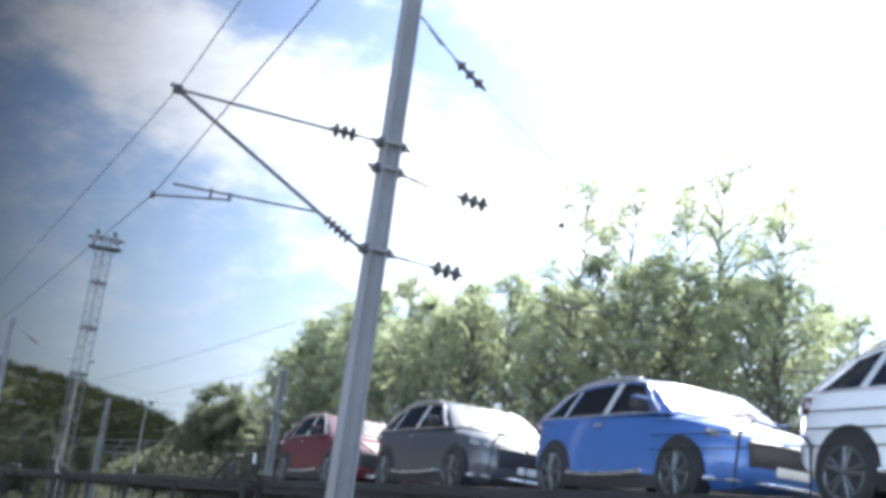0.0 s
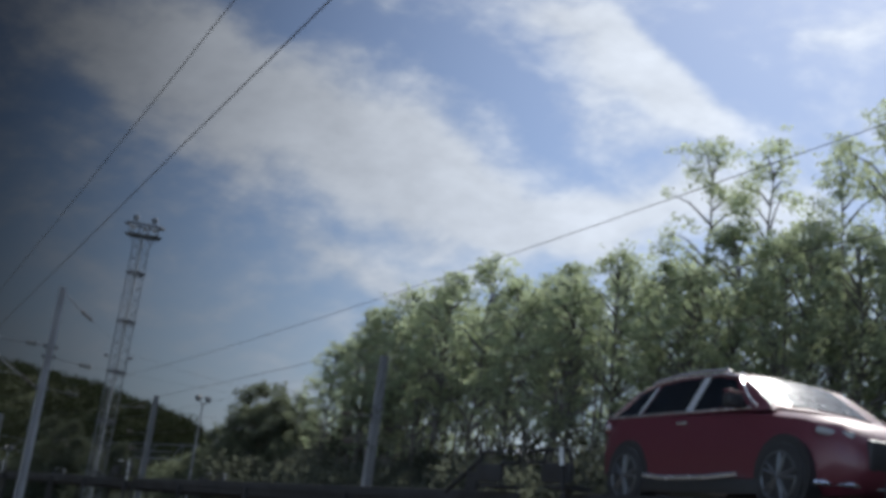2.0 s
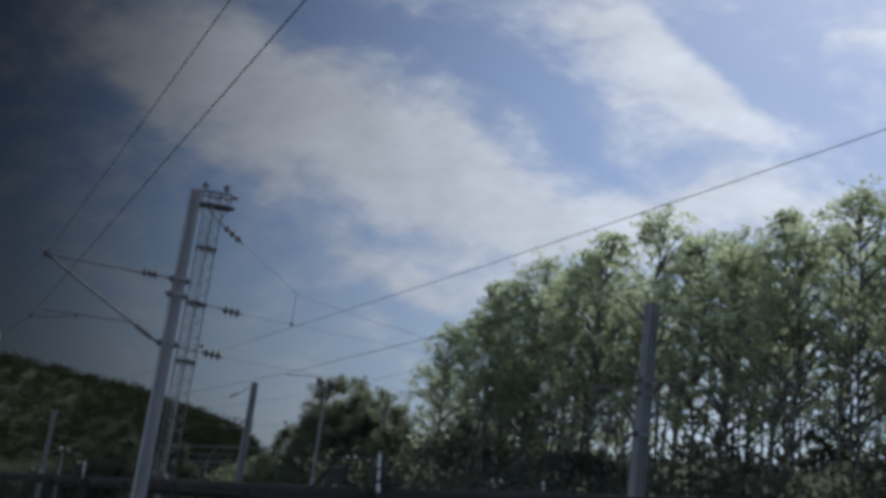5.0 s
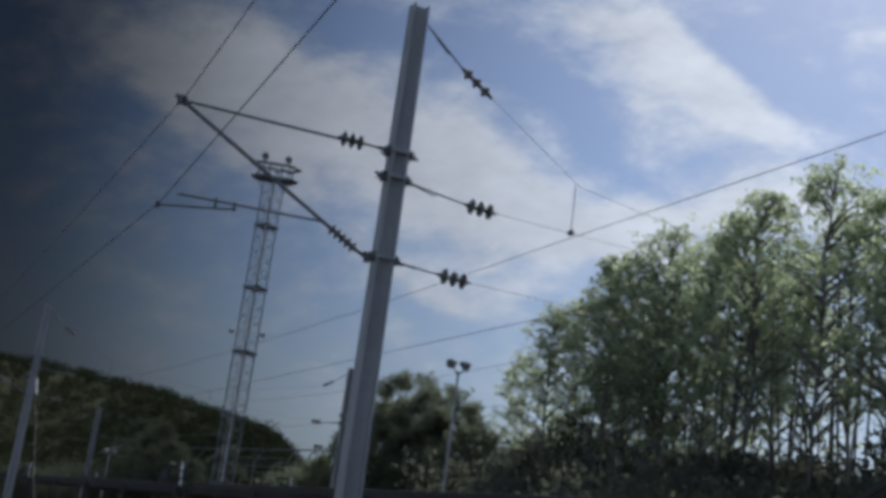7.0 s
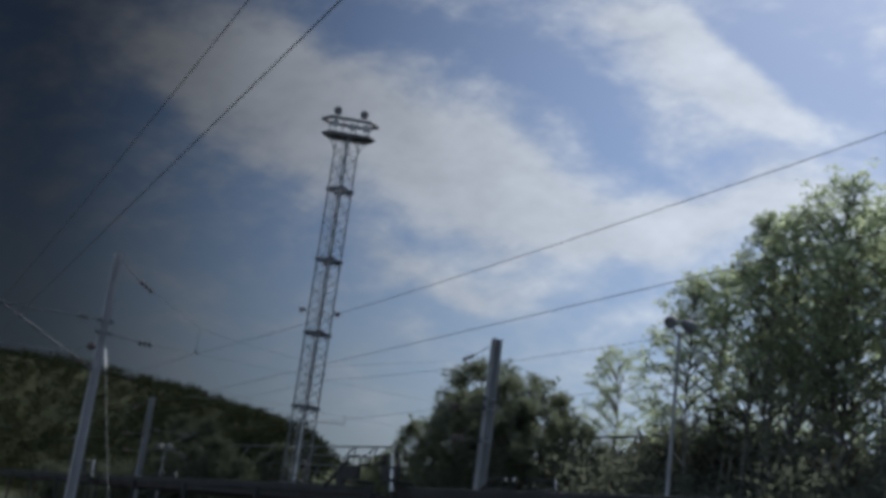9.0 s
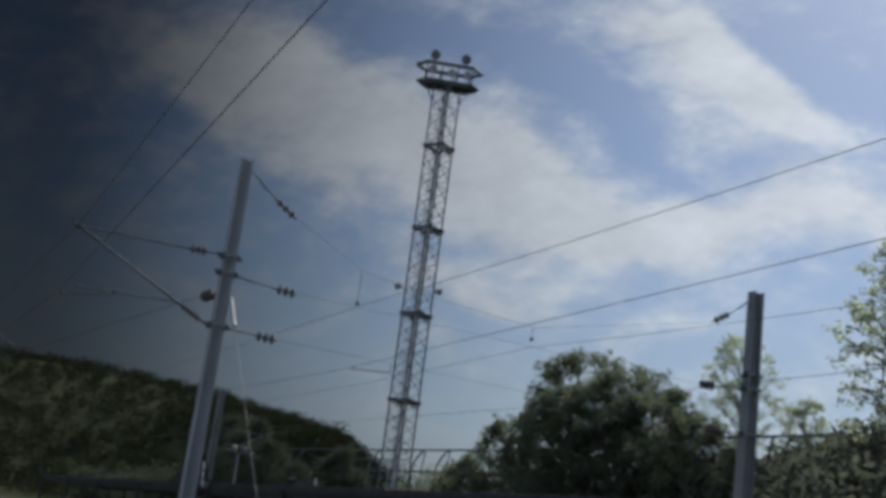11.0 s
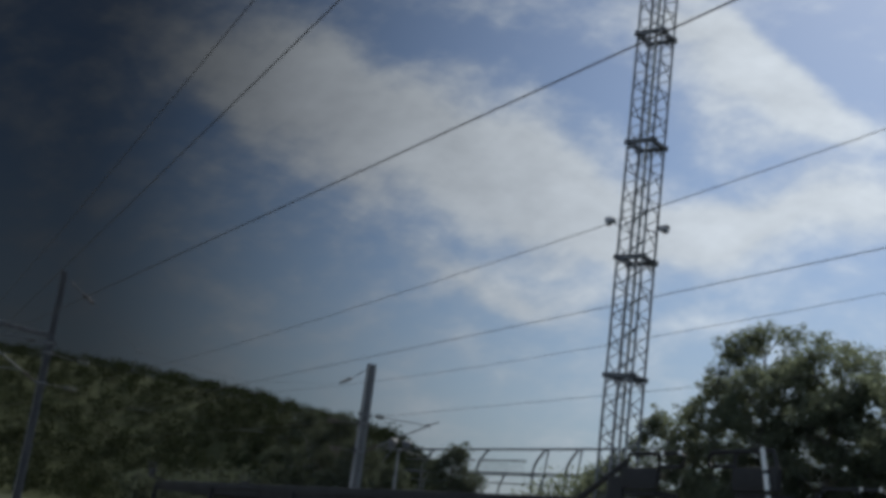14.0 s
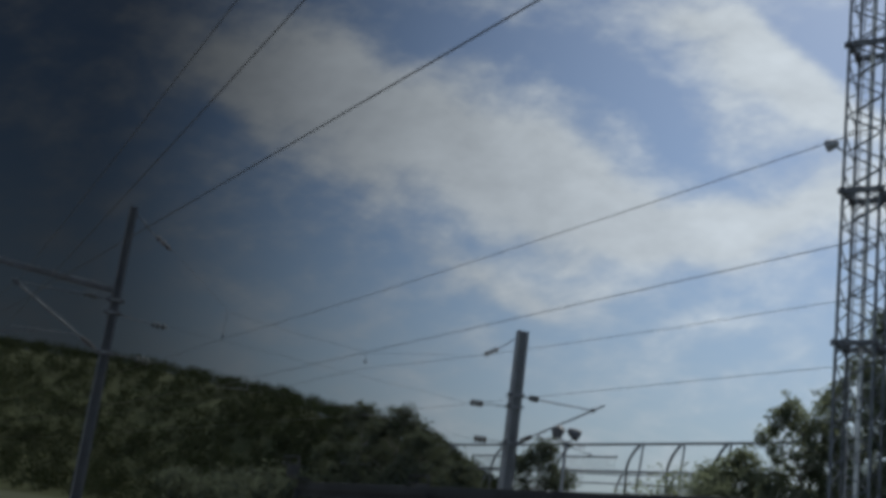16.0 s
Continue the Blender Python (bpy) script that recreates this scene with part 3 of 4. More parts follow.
        part("belt_trim", chain(fresh(), [at(p.y, sgn * p.x, p.z) for p in pts], 0.011), CHROME, thing, "bright metal belt trim")
        part("sill_trim", chain(fresh(), [at(u, sgn * .925, z) for u, z in ((1.42, .36), (1.9, .33), (2.6, .32), (3.0, .345))], 0.026), CHROME, thing, "bright metal sill strip")
        bm = fresh()
        box(bm, (.10, .05, .03), at(1.44, sgn * .91, 1.04))
        box(bm, (.21, .12, .15), at(1.42, sgn * 1.02, 1.08), bevel=0.04)
        part("wing_mirror", bm, PLASTIC, thing)
        part("mirror_cap", box(fresh(), (.19, .10, .03), at(1.42, sgn * 1.02, 1.165), bevel=.012), paint, thing)
        part("headlight", box(fresh(), (.14, .36, .075), at(.30, sgn * .715, .76), Euler((0.15, 0, sgn * -0.6)).to_matrix(), bevel=.025), LAMP_GLASS, thing, "clear headlight lens")
        part("tail_light", box(fresh(), (.16, .22, .16), at(4.02, sgn * .74, .92), Euler((0, 0, sgn * 0.5)).to_matrix(), bevel=.03), RED_LENS, thing, "red tail light lens")
        part("door_handle", box(fresh(), (.03, .17, .03), at(2.38, sgn * .915, .90), bevel=.008), CHROME, thing)
        for u in (.80, 3.38):
            hub = at(u, sgn * .80, .335 / Z)
            out = Vector((sgn * 0.12, 0, 0))
            bm = lathe(fresh(), at(u, sgn * .70, .36), at(u, sgn * .902, .36), [(0, .38), (1, .39)], 22)
            part("wheel_arch", bm, PLASTIC, thing, "black plastic wheel arch")
            bm = lathe(fresh(), hub - out * .9, hub + out * 1.1, [(0, .26), (.04, .32), (.2, .335), (.8, .335), (.96, .32), (1, .25)], 24)
            wheel = part("wheel", bm, RUBBER, thing, "black tyre on an alloy rim")
            bm = lathe(fresh(), hub, hub + out * 1.12, [(0, .05), (.9, .055), (1, .03)], 10)
            for k in range(5):
                a = k * math.tau / 5 + .3
                d = Vector((0, math.cos(a), math.sin(a)))
                e = Vector((0, math.cos(a + .34), math.sin(a + .34)))
                for w in (d, e):
                    rod(bm, hub + out * 1.08, hub + out * 1.04 + w * .24, .026, .02, 6)
            ring = [hub + out * 1.06 + Vector((0, math.cos(k * math.tau / 20), math.sin(k * math.tau / 20))) * .235 for k in range(21)]
            chain(bm, ring, .018, 5)
            part("rim", bm, ALLOY, wheel, "five-spoke alloy rim")
    for sgn in (-1, 1):
        rail = [(1.92, .655, 1.455), (2.0, .645, 1.505), (2.4, .635, 1.525), (2.9, .62, 1.515), (3.3, .61, 1.475), (3.4, .61, 1.44)]
        part("roof_rail", chain(fresh(), [at(u, sgn * x, z) for u, x, z in rail], .017), GALVANISED, thing, "satin grey roof rail")
        part("rear_corner_strip", box(fresh(), (.05, .05, .34), at(4.06, sgn * .72, .86), Euler((0.28, 0, sgn * .5)).to_matrix(), bevel=.015), FILM, thing, "white film on the rear corner")
    # glass front and back, grille, plate
    for name, u0, u1, out in (("windscreen", 1.11, 1.65, .03), ("rear_window", 3.98, 3.70, .03)):
        bm = fresh()
        grid = []
        for i in range(7):
            u = u0 + (u1 - u0) * i / 6
            z, hw = roof(u)
            row = [bm.verts.new(at(u, (hw + .01) * w, z + .05 - .06 * w * w)) for w in (-1, -.6, -.2, .2, .6, 1)]
            grid.append(row)
        for i in range(6):
            for k in range(5):
                bm.faces.new((grid[i][k], grid[i + 1][k], grid[i + 1][k + 1], grid[i][k + 1]))
        bmesh.ops.solidify(bm, geom=bm.faces[:], thickness=0.006)
        part(name, bm, SCREEN_GLASS, thing, "milky glass with the bright sky's reflection put into its colour")
    part("grille", box(fresh(), (1.15, .14, .30), at(.06, 0, .58), bevel=.05), PLASTIC, thing, "black front grille")
    part("number_plate", box(fresh(), (.46, .02, .10), at(-.005, 0, .44), bevel=.004), WHITE_PLATE, thing, "blank white number plate")
    part("bumper_strip", chain(fresh(), [at(u, x, .30) for u, x in ((.42, -.84), (.12, -.66), (.02, -.3), (.02, .3), (.12, .66), (.42, .84))], .024), CHROME, thing, "bright lower bumper strip")
    for sgn in (-1, 1):
        bm = box(fresh(), (.05, 2.0, .16), at(2.09, sgn * .885, .245), bevel=.02)
        part("sill_cladding", bm, PLASTIC, thing, "black plastic sill cladding")
    part("wiper", chain(fresh(), [at(1.10, -.55, 1.085), at(1.15, 0, 1.12), at(1.10, .5, 1.09)], .012), PLASTIC, thing)
    return thing


DECK = 2.69
for s, paint, colour, size in ((6.5, PAINT_WHITE, "white", (1.06, 1.04, 1.06)), (11.62, PAINT_BLUE, "blue", (1, 1, 1)), (17.05, PAINT_GREY, "dark grey", (1, 1, 1)), (22.35, PAINT_RED, "red", (1, 1, 1))):
    car(s, paint, colour, size)


def wagon(s0, s1, lat, hoops=()):
    mid = (s0 + s1) / 2
    thing = empty("car_carrier_wagon", on_line(mid, lat, 0), "dark steel double-deck car carrier wagon " + ("loaded with cars" if hoops else "standing empty on the rails"), "wagon", "car carrier wagons")
    half = (s1 - s0) / 2
    bm = fresh()
    for sx in (-1.12, 0, 1.12):
        box(bm, (.10, 2 * half, .16), (sx, 0, DECK - .10))
    n = int(2 * half / 0.6)
    for k in range(n):
        box(bm, (2.25, .5, .03), (0, -half + (k + .5) * 2 * half / n, DECK - .02))
    part("upper_deck", bm, WAGON_STEEL, thing)
    for sx in (-1, 1):
        part("kerb_rail", box(fresh(), (.06, 2 * half, .16), (sx * 1.2, 0, DECK + .03), bevel=.01), WAGON_STEEL, thing)
    part("lower_deck", box(fresh(), (2.7, 2 * half, .14), (0, 0, .72), bevel=.02), WAGON_STEEL, thing)
    k = -half
    while k <= half + .01:
        for sx in (-1, 1):
            part("post", box(fresh(), (.09, .12, DECK - .75), (sx * 1.22, k, .75 + (DECK - .75) / 2)), WAGON_STEEL, thing)
        k += 2 * half / 4
    for sx in (-1, 1):
        for z in (.58, .74, .90) if hoops else ():
            part("guard_cable", rod(fresh(), (sx * 1.16, -half, DECK + z), (sx * 1.16, -half + 6.7, DECK + z), .007), WAGON_STEEL, thing, "thin dark guard cable")
        for y in [h - mid for h in hoops]:
            hoop = [(sx * 1.18, y + .55, DECK - .05), (sx * 1.17, y + .5, DECK + .72), (sx * 1.16, y + .3, DECK + .84), (sx * 1.16, y - .4, DECK + .66), (sx * 1.17, y - .5, DECK + .58), (sx * 1.18, y - .55, DECK - .05)]
            part("guard_hoop", chain(fresh(), hoop, [.007, .016, .016, .016, .016, .007] if sx < 0 else .02), WAGON_STEEL, thing, "dark bent-tube guard hoop")
    for y in (-half + 1.6, half - 1.6):
        for w in (-.9, .9):
            bm = fresh()
            rod(bm, (-.85, y + w, .42), (.85, y + w, .42), .08, seg=12)
            for sx in (-.75, .75):
                lathe(bm, (sx - .07, y + w, .42), (sx + .07, y + w, .42), [(0, .42), (.9, .42), (1, .44)], 26)
            part("wheelset", bm, RAIL, thing)
        part("bogie_frame", box(fresh(), (2.0, 2.6, .22), (0, y, .52), bevel=.04), WAGON_STEEL, thing)
    # end stands: a dark panel, handrail loops over and beyond it, a banded pole
    for end, way in ((-half, -1), (half, 1)):
        if hoops and way < 0:
            continue
        for sx in (-1, 1):
            x = sx * 1.48
            panel = box(fresh(), (.07, .68, .24), (x, end - way * .34, 3.01), bevel=.01)
            box(panel, (.32, .6, .05), (sx * 1.32, end - way * .34, 2.85))
            part("end_panel", panel, WAGON_STEEL, thing, "dark steel end panel")
            over = [(x, end - way * .66, 3.1), (x, end - way * .58, 3.29), (x, end - way * .04, 3.29), (x, end, 3.24), (x, end, 3.1)]
            part("handrail_loop", chain(fresh(), over, .024), WAGON_STEEL, thing)
            beyond = [(x, end - way * .1, 3.29), (x, end + way * .36, 3.29), (x, end + way * .43, 3.25), (x, end + way * .43, 3.17), (x, end + way * .38, 3.14), (x, end - way * .02, 3.14)]
            part("handrail_loop", chain(fresh(), beyond, .024), WAGON_STEEL, thing)
            if way < 0:
                for y in (-.08, -.39):
                    part("white_tag", box(fresh(), (.03, .03, .05), (x - .03, end + y, 3.29), bevel=.008), WHITE_PLATE, thing, "small white tag on the handrail")
                part("end_brace", box(rod(fresh(), (x, end - way * .62, 3.2), (x, end - way * 1.6, 2.74), .035), (.05, .3, .26), (x, end - way * .8, 2.9)), WAGON_STEEL, thing)
            if way > 0 and s1 < 120:
                px = x * 1.05
                pole = part("banded_pole", rod(fresh(), (px, end - .68, 2.66), (px, end - .5, 3.31), .02, seg=8), WAGON_STEEL, thing, "pole with white bands")
                a, b = Vector((px, end - .68, 2.66)), Vector((px, end - .5, 3.31))
                for u, v in ((.05, .28), (.36, .60), (.66, .99))[2 if hoops else 0:]:
                    part("white_band", rod(fresh(), a.lerp(b, u), a.lerp(b, v), .026, seg=8), WHITE_PLATE, pole, "white painted band")
    return thing


wagon(4.0, 25.0, 8.6, (13.9, 19.2, 8.7))
for s0, s1 in ((25.9, 50.1), (51.05, 77.3), (78.15, 104.1), (105.15, 131.2)):
    wagon(s0, s1, 8.6)


# ---- lighting tower ----
def lamp_head(bm, centre, way, r=0.24):
    way = Vector(way).normalized()
    lathe(bm, Vector(centre) - way * .26, Vector(centre) + way * .18, [(0, .05), (.15, r * .55), (.55, r * .9), (.8, r), (1, r)], 16)


def tower(s, lat):
    thing = empty("lighting_tower", on_line(s, lat, 0, -62), "tall grey steel lattice lighting tower with a lamp platform", "lighting tower")
    h = 0.62
    levels = (-0.6, 4.6, 10.02, 15.35, 20.83, 26.26, 30.3)
    corners = ((-h, -h), (h, -h), (h, h), (-h, h))
    for x, y in corners:
        part("leg", rod(fresh(), (x, y, -.6), (x, y, 30.3), .062, .05, 8), TOWER_STEEL, thing)
    for i in range(4):
        a, b = corners[i], corners[(i + 1) % 4]
        for z0, z1 in zip(levels, levels[1:]):
            n = 4 if z1 - z0 > 4.5 else 3
            for k in range(n):
                p, q = z0 + (z1 - z0) * k / n, z0 + (z1 - z0) * (k + 1) / n
                m = (p + q) / 2
                part("brace", rod(fresh(), (*a, p), (*b, m), .028, seg=6), TOWER_STEEL, thing)
                part("brace", rod(fresh(), (*b, m), (*a, q), .028, seg=6), TOWER_STEEL, thing)
    for z in levels[1:-1]:
        bm = fresh()
        for i in range(4):
            a, b = Vector((*corners[i], z)), Vector((*corners[(i + 1) % 4], z))
            way = (b - a).normalized()
            box(bm, ((b - a).length + .34, .10, .20), (a + b) / 2, Euler((0, 0, math.atan2(way.y, way.x))).to_matrix())
            rod(bm, a.lerp(b, .5), a.lerp(b, 0) - Vector((0, 0, .35)), .035)
            rod(bm, a.lerp(b, .5), a.lerp(b, 1) - Vector((0, 0, .35)), .035)
        part("joint_collar", bm, DARK_STEEL, thing, "dark bolted joint collar")
    bm = fresh()
    for x in (-.2, .2):
        rod(bm, (x, -.35, .3), (x, -.35, 30.4), .025, seg=6)
    k = .5
    while k < 30.3:
        rod(bm, (-.2, -.35, k), (.2, -.35, k), .014, seg=5)
        k += .32
    part("ladder", bm, GALVANISED, thing)
    duct = part("cable_duct", rod(fresh(), (.05, -.05, 0), (.05, -.05, 30.3), .06, seg=8), GALVANISED, thing)
    for i in range(20):
        z = .4 + 1.5 * i
        part("duct_cover", rod(fresh(), (.05, -.05, z), (.05, -.05, z + 1.18), .085, seg=8), WHITE_PLATE, duct, "pale duct cover")
    # platform, long across the line of sight
    turn = Euler((0, 0, radians(40))).to_matrix()

    def plate(bm, z, wide, deep, thick):
        outline = ((-wide, 0), (-wide * .70, -deep), (wide * .70, -deep), (wide, 0), (wide * .70, deep), (-wide * .70, deep))
        lo = [bm.verts.new(turn @ Vector((x * .86, y * .8, z))) for x, y in outline]
        up = [bm.verts.new(turn @ Vector((x, y, z + thick))) for x, y in outline]
        bm.faces.new(lo[::-1]), bm.faces.new(up)
        for i in range(6):
            bm.faces.new((lo[i], lo[(i + 1) % 6], up[(i + 1) % 6], up[i]))
        return outline
    bm = fresh()
    outline = plate(bm, 30.3, 2.1, .75, .28)
    for x, y in corners:
        rod(bm, (x, y, 29.3), (x * 1.6, y * 1.6, 30.35), .035)
    part("platform", bm, DARK_STEEL, thing, "dark steel six-sided lamp platform")
    bm = fresh()
    ring = [turn @ Vector((x, y, 31.65)) for x, y in outline]
    chain(bm, ring + ring[:2], .125, 6)
    part("upper_ring", bm, DARK_STEEL, thing)
    for x, y in [q for q in outline if abs(q[1]) > .1] + [(-.5, -.75), (-.5, .75), (.5, -.75), (.5, .75)]:
        part("railing_post", rod(fresh(), turn @ Vector((x, y, 30.5)), turn @ Vector((x, y, 31.65)), .04), DARK_STEEL, thing)
    for x, y, z in ((-1.0, -.4, 32.32), (1.0, -.4, 32.32), (-1.05, -.7, 31.2), (0.2, -.7, 31.1), (1.2, -.7, 31.15)):
        bm = fresh()
        c = turn @ Vector((x, y, z))
        lamp_head(bm, c, (.3, -1, -.35), .32 if z > 32 else .28)
        rod(bm, c, c - Vector((0, 0, .6)), .04)
        part("floodlight", bm, DARK_STEEL if z > 32 else GALVANISED, thing, "round floodlight")
    for x in (-1.32, 1.15):
        bm = fresh()
        c = turn @ Vector((x, 0, 17.0))
        lamp_head(bm, c, (x, 0, -.3), .21)
        rod(bm, turn @ Vector((x * .6, 0, 16.8)), c, .04)
        part("floodlight", bm, GALVANISED, thing, "round floodlight")
    part("footing", box(fresh(), (3, 3, .8), (0, 0, -.6), bevel=.05), CONCRETE, thing)


tower(135.83, 28.08)


def lamp_post(s, lat, height, turn, label):
    thing = empty("lamp_post", on_line(s, lat, 0, turn), label, "lamp post", "yard lamp posts")
    part("pole", rod(fresh(), (0, 0, -.75), (0, 0, height - .3), .085, .05, 10), DULL_STEEL, thing)
    for sx in (-1, 1):
        bm = rod(fresh(), (0, 0, height - .45), (sx * .35, 0, height - .1), .03)
        lamp_head(bm, (sx * .32, 0, height), (sx * .75, -.35, -.35), .2)
        part("floodlight", bm, DARK_STEEL, thing, "round dark floodlight head")


lamp_post(86.75, 20.3, 9.25, 5, "slim pole with two round floodlights")
lamp_post(140.5, 20.0, 6.0, 5, "short pole with two round floodlights")


# ---- trees ----
def leaf_cloud(rng, centres, radii, per, size, squash=0.8, level=0.0):
    """Loose leaves round many centres: one mesh of small bent blades."""
    verts, faces = [], []
    for c, r in zip(centres, radii):
        n = max(6, int(per * (r / 1.0) ** 1.6))
        d = rng.normal(size=(n, 3))
        d /= np.linalg.norm(d, axis=1)[:, None] + 1e-9
        p = np.array(c) + d * (r * rng.uniform(0.35, 1.05, size=(n, 1))) * np.array((1, 1, squash))
        a = rng.normal(size=(n, 3)) * np.array((1, 1, 1 - level))
        a /= np.linalg.norm(a, axis=1)[:, None] + 1e-9
        b = np.cross(a, rng.normal(size=(n, 3)) * np.array((1 - level, 1 - level, 1)))
        b /= np.linalg.norm(b, axis=1)[:, None] + 1e-9
        k = size * rng.uniform(0.6, 1.4, size=(n, 1))
        q = np.stack([p - a * k, p + b * k * 0.5, p + a * k, p - b * k * 0.5], axis=1).reshape(-1, 3)
        start = len(verts)
        verts.extend(q.tolist())
        faces.extend((start + 4 * i, start + 4 * i + 1, start + 4 * i + 2, start + 4 * i + 3) for i in range(n))
    return verts, faces


def crown_part(name, verts, faces, material, parent, label=""):
    me = bpy.data.meshes.new(name)
    me.from_pydata(verts, [], faces)
    me.materials.append(material)
    ob = new(name, me)
    ob.parent = parent
    return tagged(ob, label) if label else ob


def tree(seed, height, spread, bare, material, label, m, group, per=46, leaf=0.2, kind_name="tree", clumps=60, level=0.0, squash=0.8, stems=0, clump=.26, rising=1.0, rounded=False):
    rng = np.random.default_rng(seed)
    thing = empty(kind_name, m, label, "tree", group)
    bm = fresh()
    lean = rng.uniform(-.5, .5, 2)
    spine = [Vector((lean[0] * (k / 8) ** 2 + .12 * math.sin(k * 1.7 + seed), lean[1] * (k / 8) ** 2 + .12 * math.cos(k * 2.1 + seed), -1.0 + (height * .93 + 1) * k / 8)) for k in range(9)]
    base = 0.012 * height + .04 if bare < .3 else 0.0055 * height + .025
    chain(bm, spine, [base * (1 - k / 9) + .02 for k in range(9)], 8)
    for k in range(stems):
        ang, top = rng.uniform(0, math.tau), rng.uniform(.62, .86)
        foot, head = rng.uniform(.9, 1.9), rng.uniform(.5, 1.6)
        bend = rng.uniform(-.25, .25, 2)
        slim = [Vector((math.cos(ang) * (foot + (head - foot) * j / 4) + bend[0] * math.sin(j * 1.3), math.sin(ang) * (foot + (head - foot) * j / 4) + bend[1] * math.cos(j * 1.7), -1 + (height * top + 1) * j / 4)) for j in range(5)]
        chain(bm, slim, [base * .62 * (1 - j / 5) + .015 for j in range(5)], 6)
    centres, radii = [], []
    for i in range(clumps):
        h = bare + (1 - bare) * ((i + rng.uniform(0, 1)) / clumps) ** rising
        z = height * h
        up = max(0.0, (h - bare) / (1 - bare))
        if rounded:
            shape = math.sqrt(max(.04, 1 - ((up - .38) / .64) ** 2))
        else:
            shape = math.sin(math.pi * min(1, up * .82 + .16)) ** .7
        ang, rad = rng.uniform(0, math.tau), spread * shape * rng.uniform(.25, 1.0) ** .6
        j = min(7.9, max(0.0, (z - rad * .55 - spread * .1 + 1) / (height * .93 + 1) * 8))
        root = spine[int(j)].lerp(spine[int(j) + 1], j % 1)
        c = Vector((root.x + math.cos(ang) * rad, root.y + math.sin(ang) * rad, z))
        if i % 3 == 0:
            mid = root.lerp(c, .5) + Vector((0, 0, .3))
            chain(bm, [root, mid, c], [.055 + .004 * height * (1 - h), .04, .012], 5)
        centres.append(tuple(c))
        radii.append(rng.uniform(.45, 1.0) * spread * clump + .2)
        for _ in range(2):
            centres.append(tuple(c + Vector(np.clip(rng.normal(size=3), -1.1, 0.9)) * radii[-1] * .9))
            radii.append(radii[-1] * rng.uniform(.35, .7))
    part("trunk", bm, BARK, thing)
    crown_part("crown", *leaf_cloud(rng, centres, radii, per, leaf, squash, level), material, thing)
    return thing


def place(s, lat, scale, turn):
    return on_line(s, lat, -0.75, turn) @ Matrix.Diagonal((scale, scale, scale, 1))


BELT = "trees of the belt beside the line"
kinds = [
    tree(1, 20.0, 3.6, .46, LEAF, "tall slender broadleaf tree with a loose crown", place(111.0, 43.5, 1.04, 10), BELT, per=74, leaf=.11, clumps=140, level=.5, squash=.5, stems=3, clump=.15, rising=.72),
    tree(2, 20.0, 3.2, .50, LEAF, "tall slender broadleaf tree with a loose crown", place(107.0, 42.5, 1.15, 80), BELT, per=74, leaf=.11, clumps=140, level=.5, squash=.5, stems=3, clump=.15, rising=.72),
    tree(3, 20.0, 3.9, .43, LEAF, "tall broadleaf tree with a loose crown", place(103.0, 43.0, 1.22, 150), BELT, per=74, leaf=.11, clumps=140, level=.5, squash=.5, stems=3, clump=.15, rising=.72),
    tree(4, 24.0, 3.5, .40, LEAF_PALE, "tall pale-leaved tree with a thin airy crown", place(66.0, 43.5, 1.22, 200), BELT, per=110, leaf=.10, clumps=84, level=.4, squash=.65, clump=.18),
    tree(5, 24.0, 3.3, .38, LEAF_PALE, "tall pale-leaved tree with a thin airy crown", place(62.0, 44.5, 1.20, 20), BELT, per=100, leaf=.10, clumps=84, level=.4, squash=.65, clump=.18),
]
rng = random.Random(7)
HEIGHT_S = (44, 48, 60, 70, 73, 77, 81, 84, 88, 92, 95, 99, 103, 107, 110, 112)
HEIGHT_H = (17, 20, 22, 22.5, 23.0, 22.8, 22.4, 23.6, 24.9, 25.2, 24.4, 23.7, 23.2, 22.0, 20.4, 19.4)
s = 112.0
while s > 44:
    for lat in (42.5, 47.5):
        k = rng.randrange(3)
        h = np.interp(s, HEIGHT_S, HEIGHT_H) * rng.uniform(.92, 1.03)
        copy_thing(kinds[k], place(s + rng.uniform(-1.2, .8), lat + rng.uniform(-1.2, 1.2), float(h) / 20.0 / kinds[k].scale.x, rng.uniform(0, 360)))
    s -= 3.3
for s, lat, h, k in ((57.8, 45, 27.4, 4), (53.6, 44, 28.3, 3), (50.6, 46, 26.6, 4), (47.2, 43.5, 23.5, 3)):
    copy_thing(kinds[k], place(s, lat, h / 24.0 / kinds[k].scale.x, rng.uniform(0, 360)))
for s, lat, h, w, seed in ((143.2, 62, 14.7, 3.7, 11), (136.8, 62.5, 9.4, 2.4, 12)):
    tree(seed, h, w, .40, LEAF, "slim young tree standing behind the road fence", on_line(s, lat, 6.5), "young trees by the road", per=170, clumps=120, leaf=.085, level=.4, squash=.6, clump=.14, rounded=True)
DENSE = "dense trees by the road"
for s, lat, h, w, seed in ((155.8, 56, 20.4, 6.0, 21), (159.8, 55, 17.2, 3.8, 22), (150.6, 57, 19.0, 6.0, 23), (145.5, 56, 16.8, 5.0, 24), (140.0, 55, 14.0, 4.5, 25), (153.0, 53, 17.0, 5.0, 36), (163.6, 54.5, 14.4, 4.0, 37), (148.0, 53, 15.0, 4.6, 38)):
    tree(seed, h, w, .08, LEAF_DARK, "broad round dense dark-green tree", place(s, lat, 1.0, seed * 40), DENSE, per=140, clumps=190, leaf=.13, level=.4, clump=.16, rounded=True)
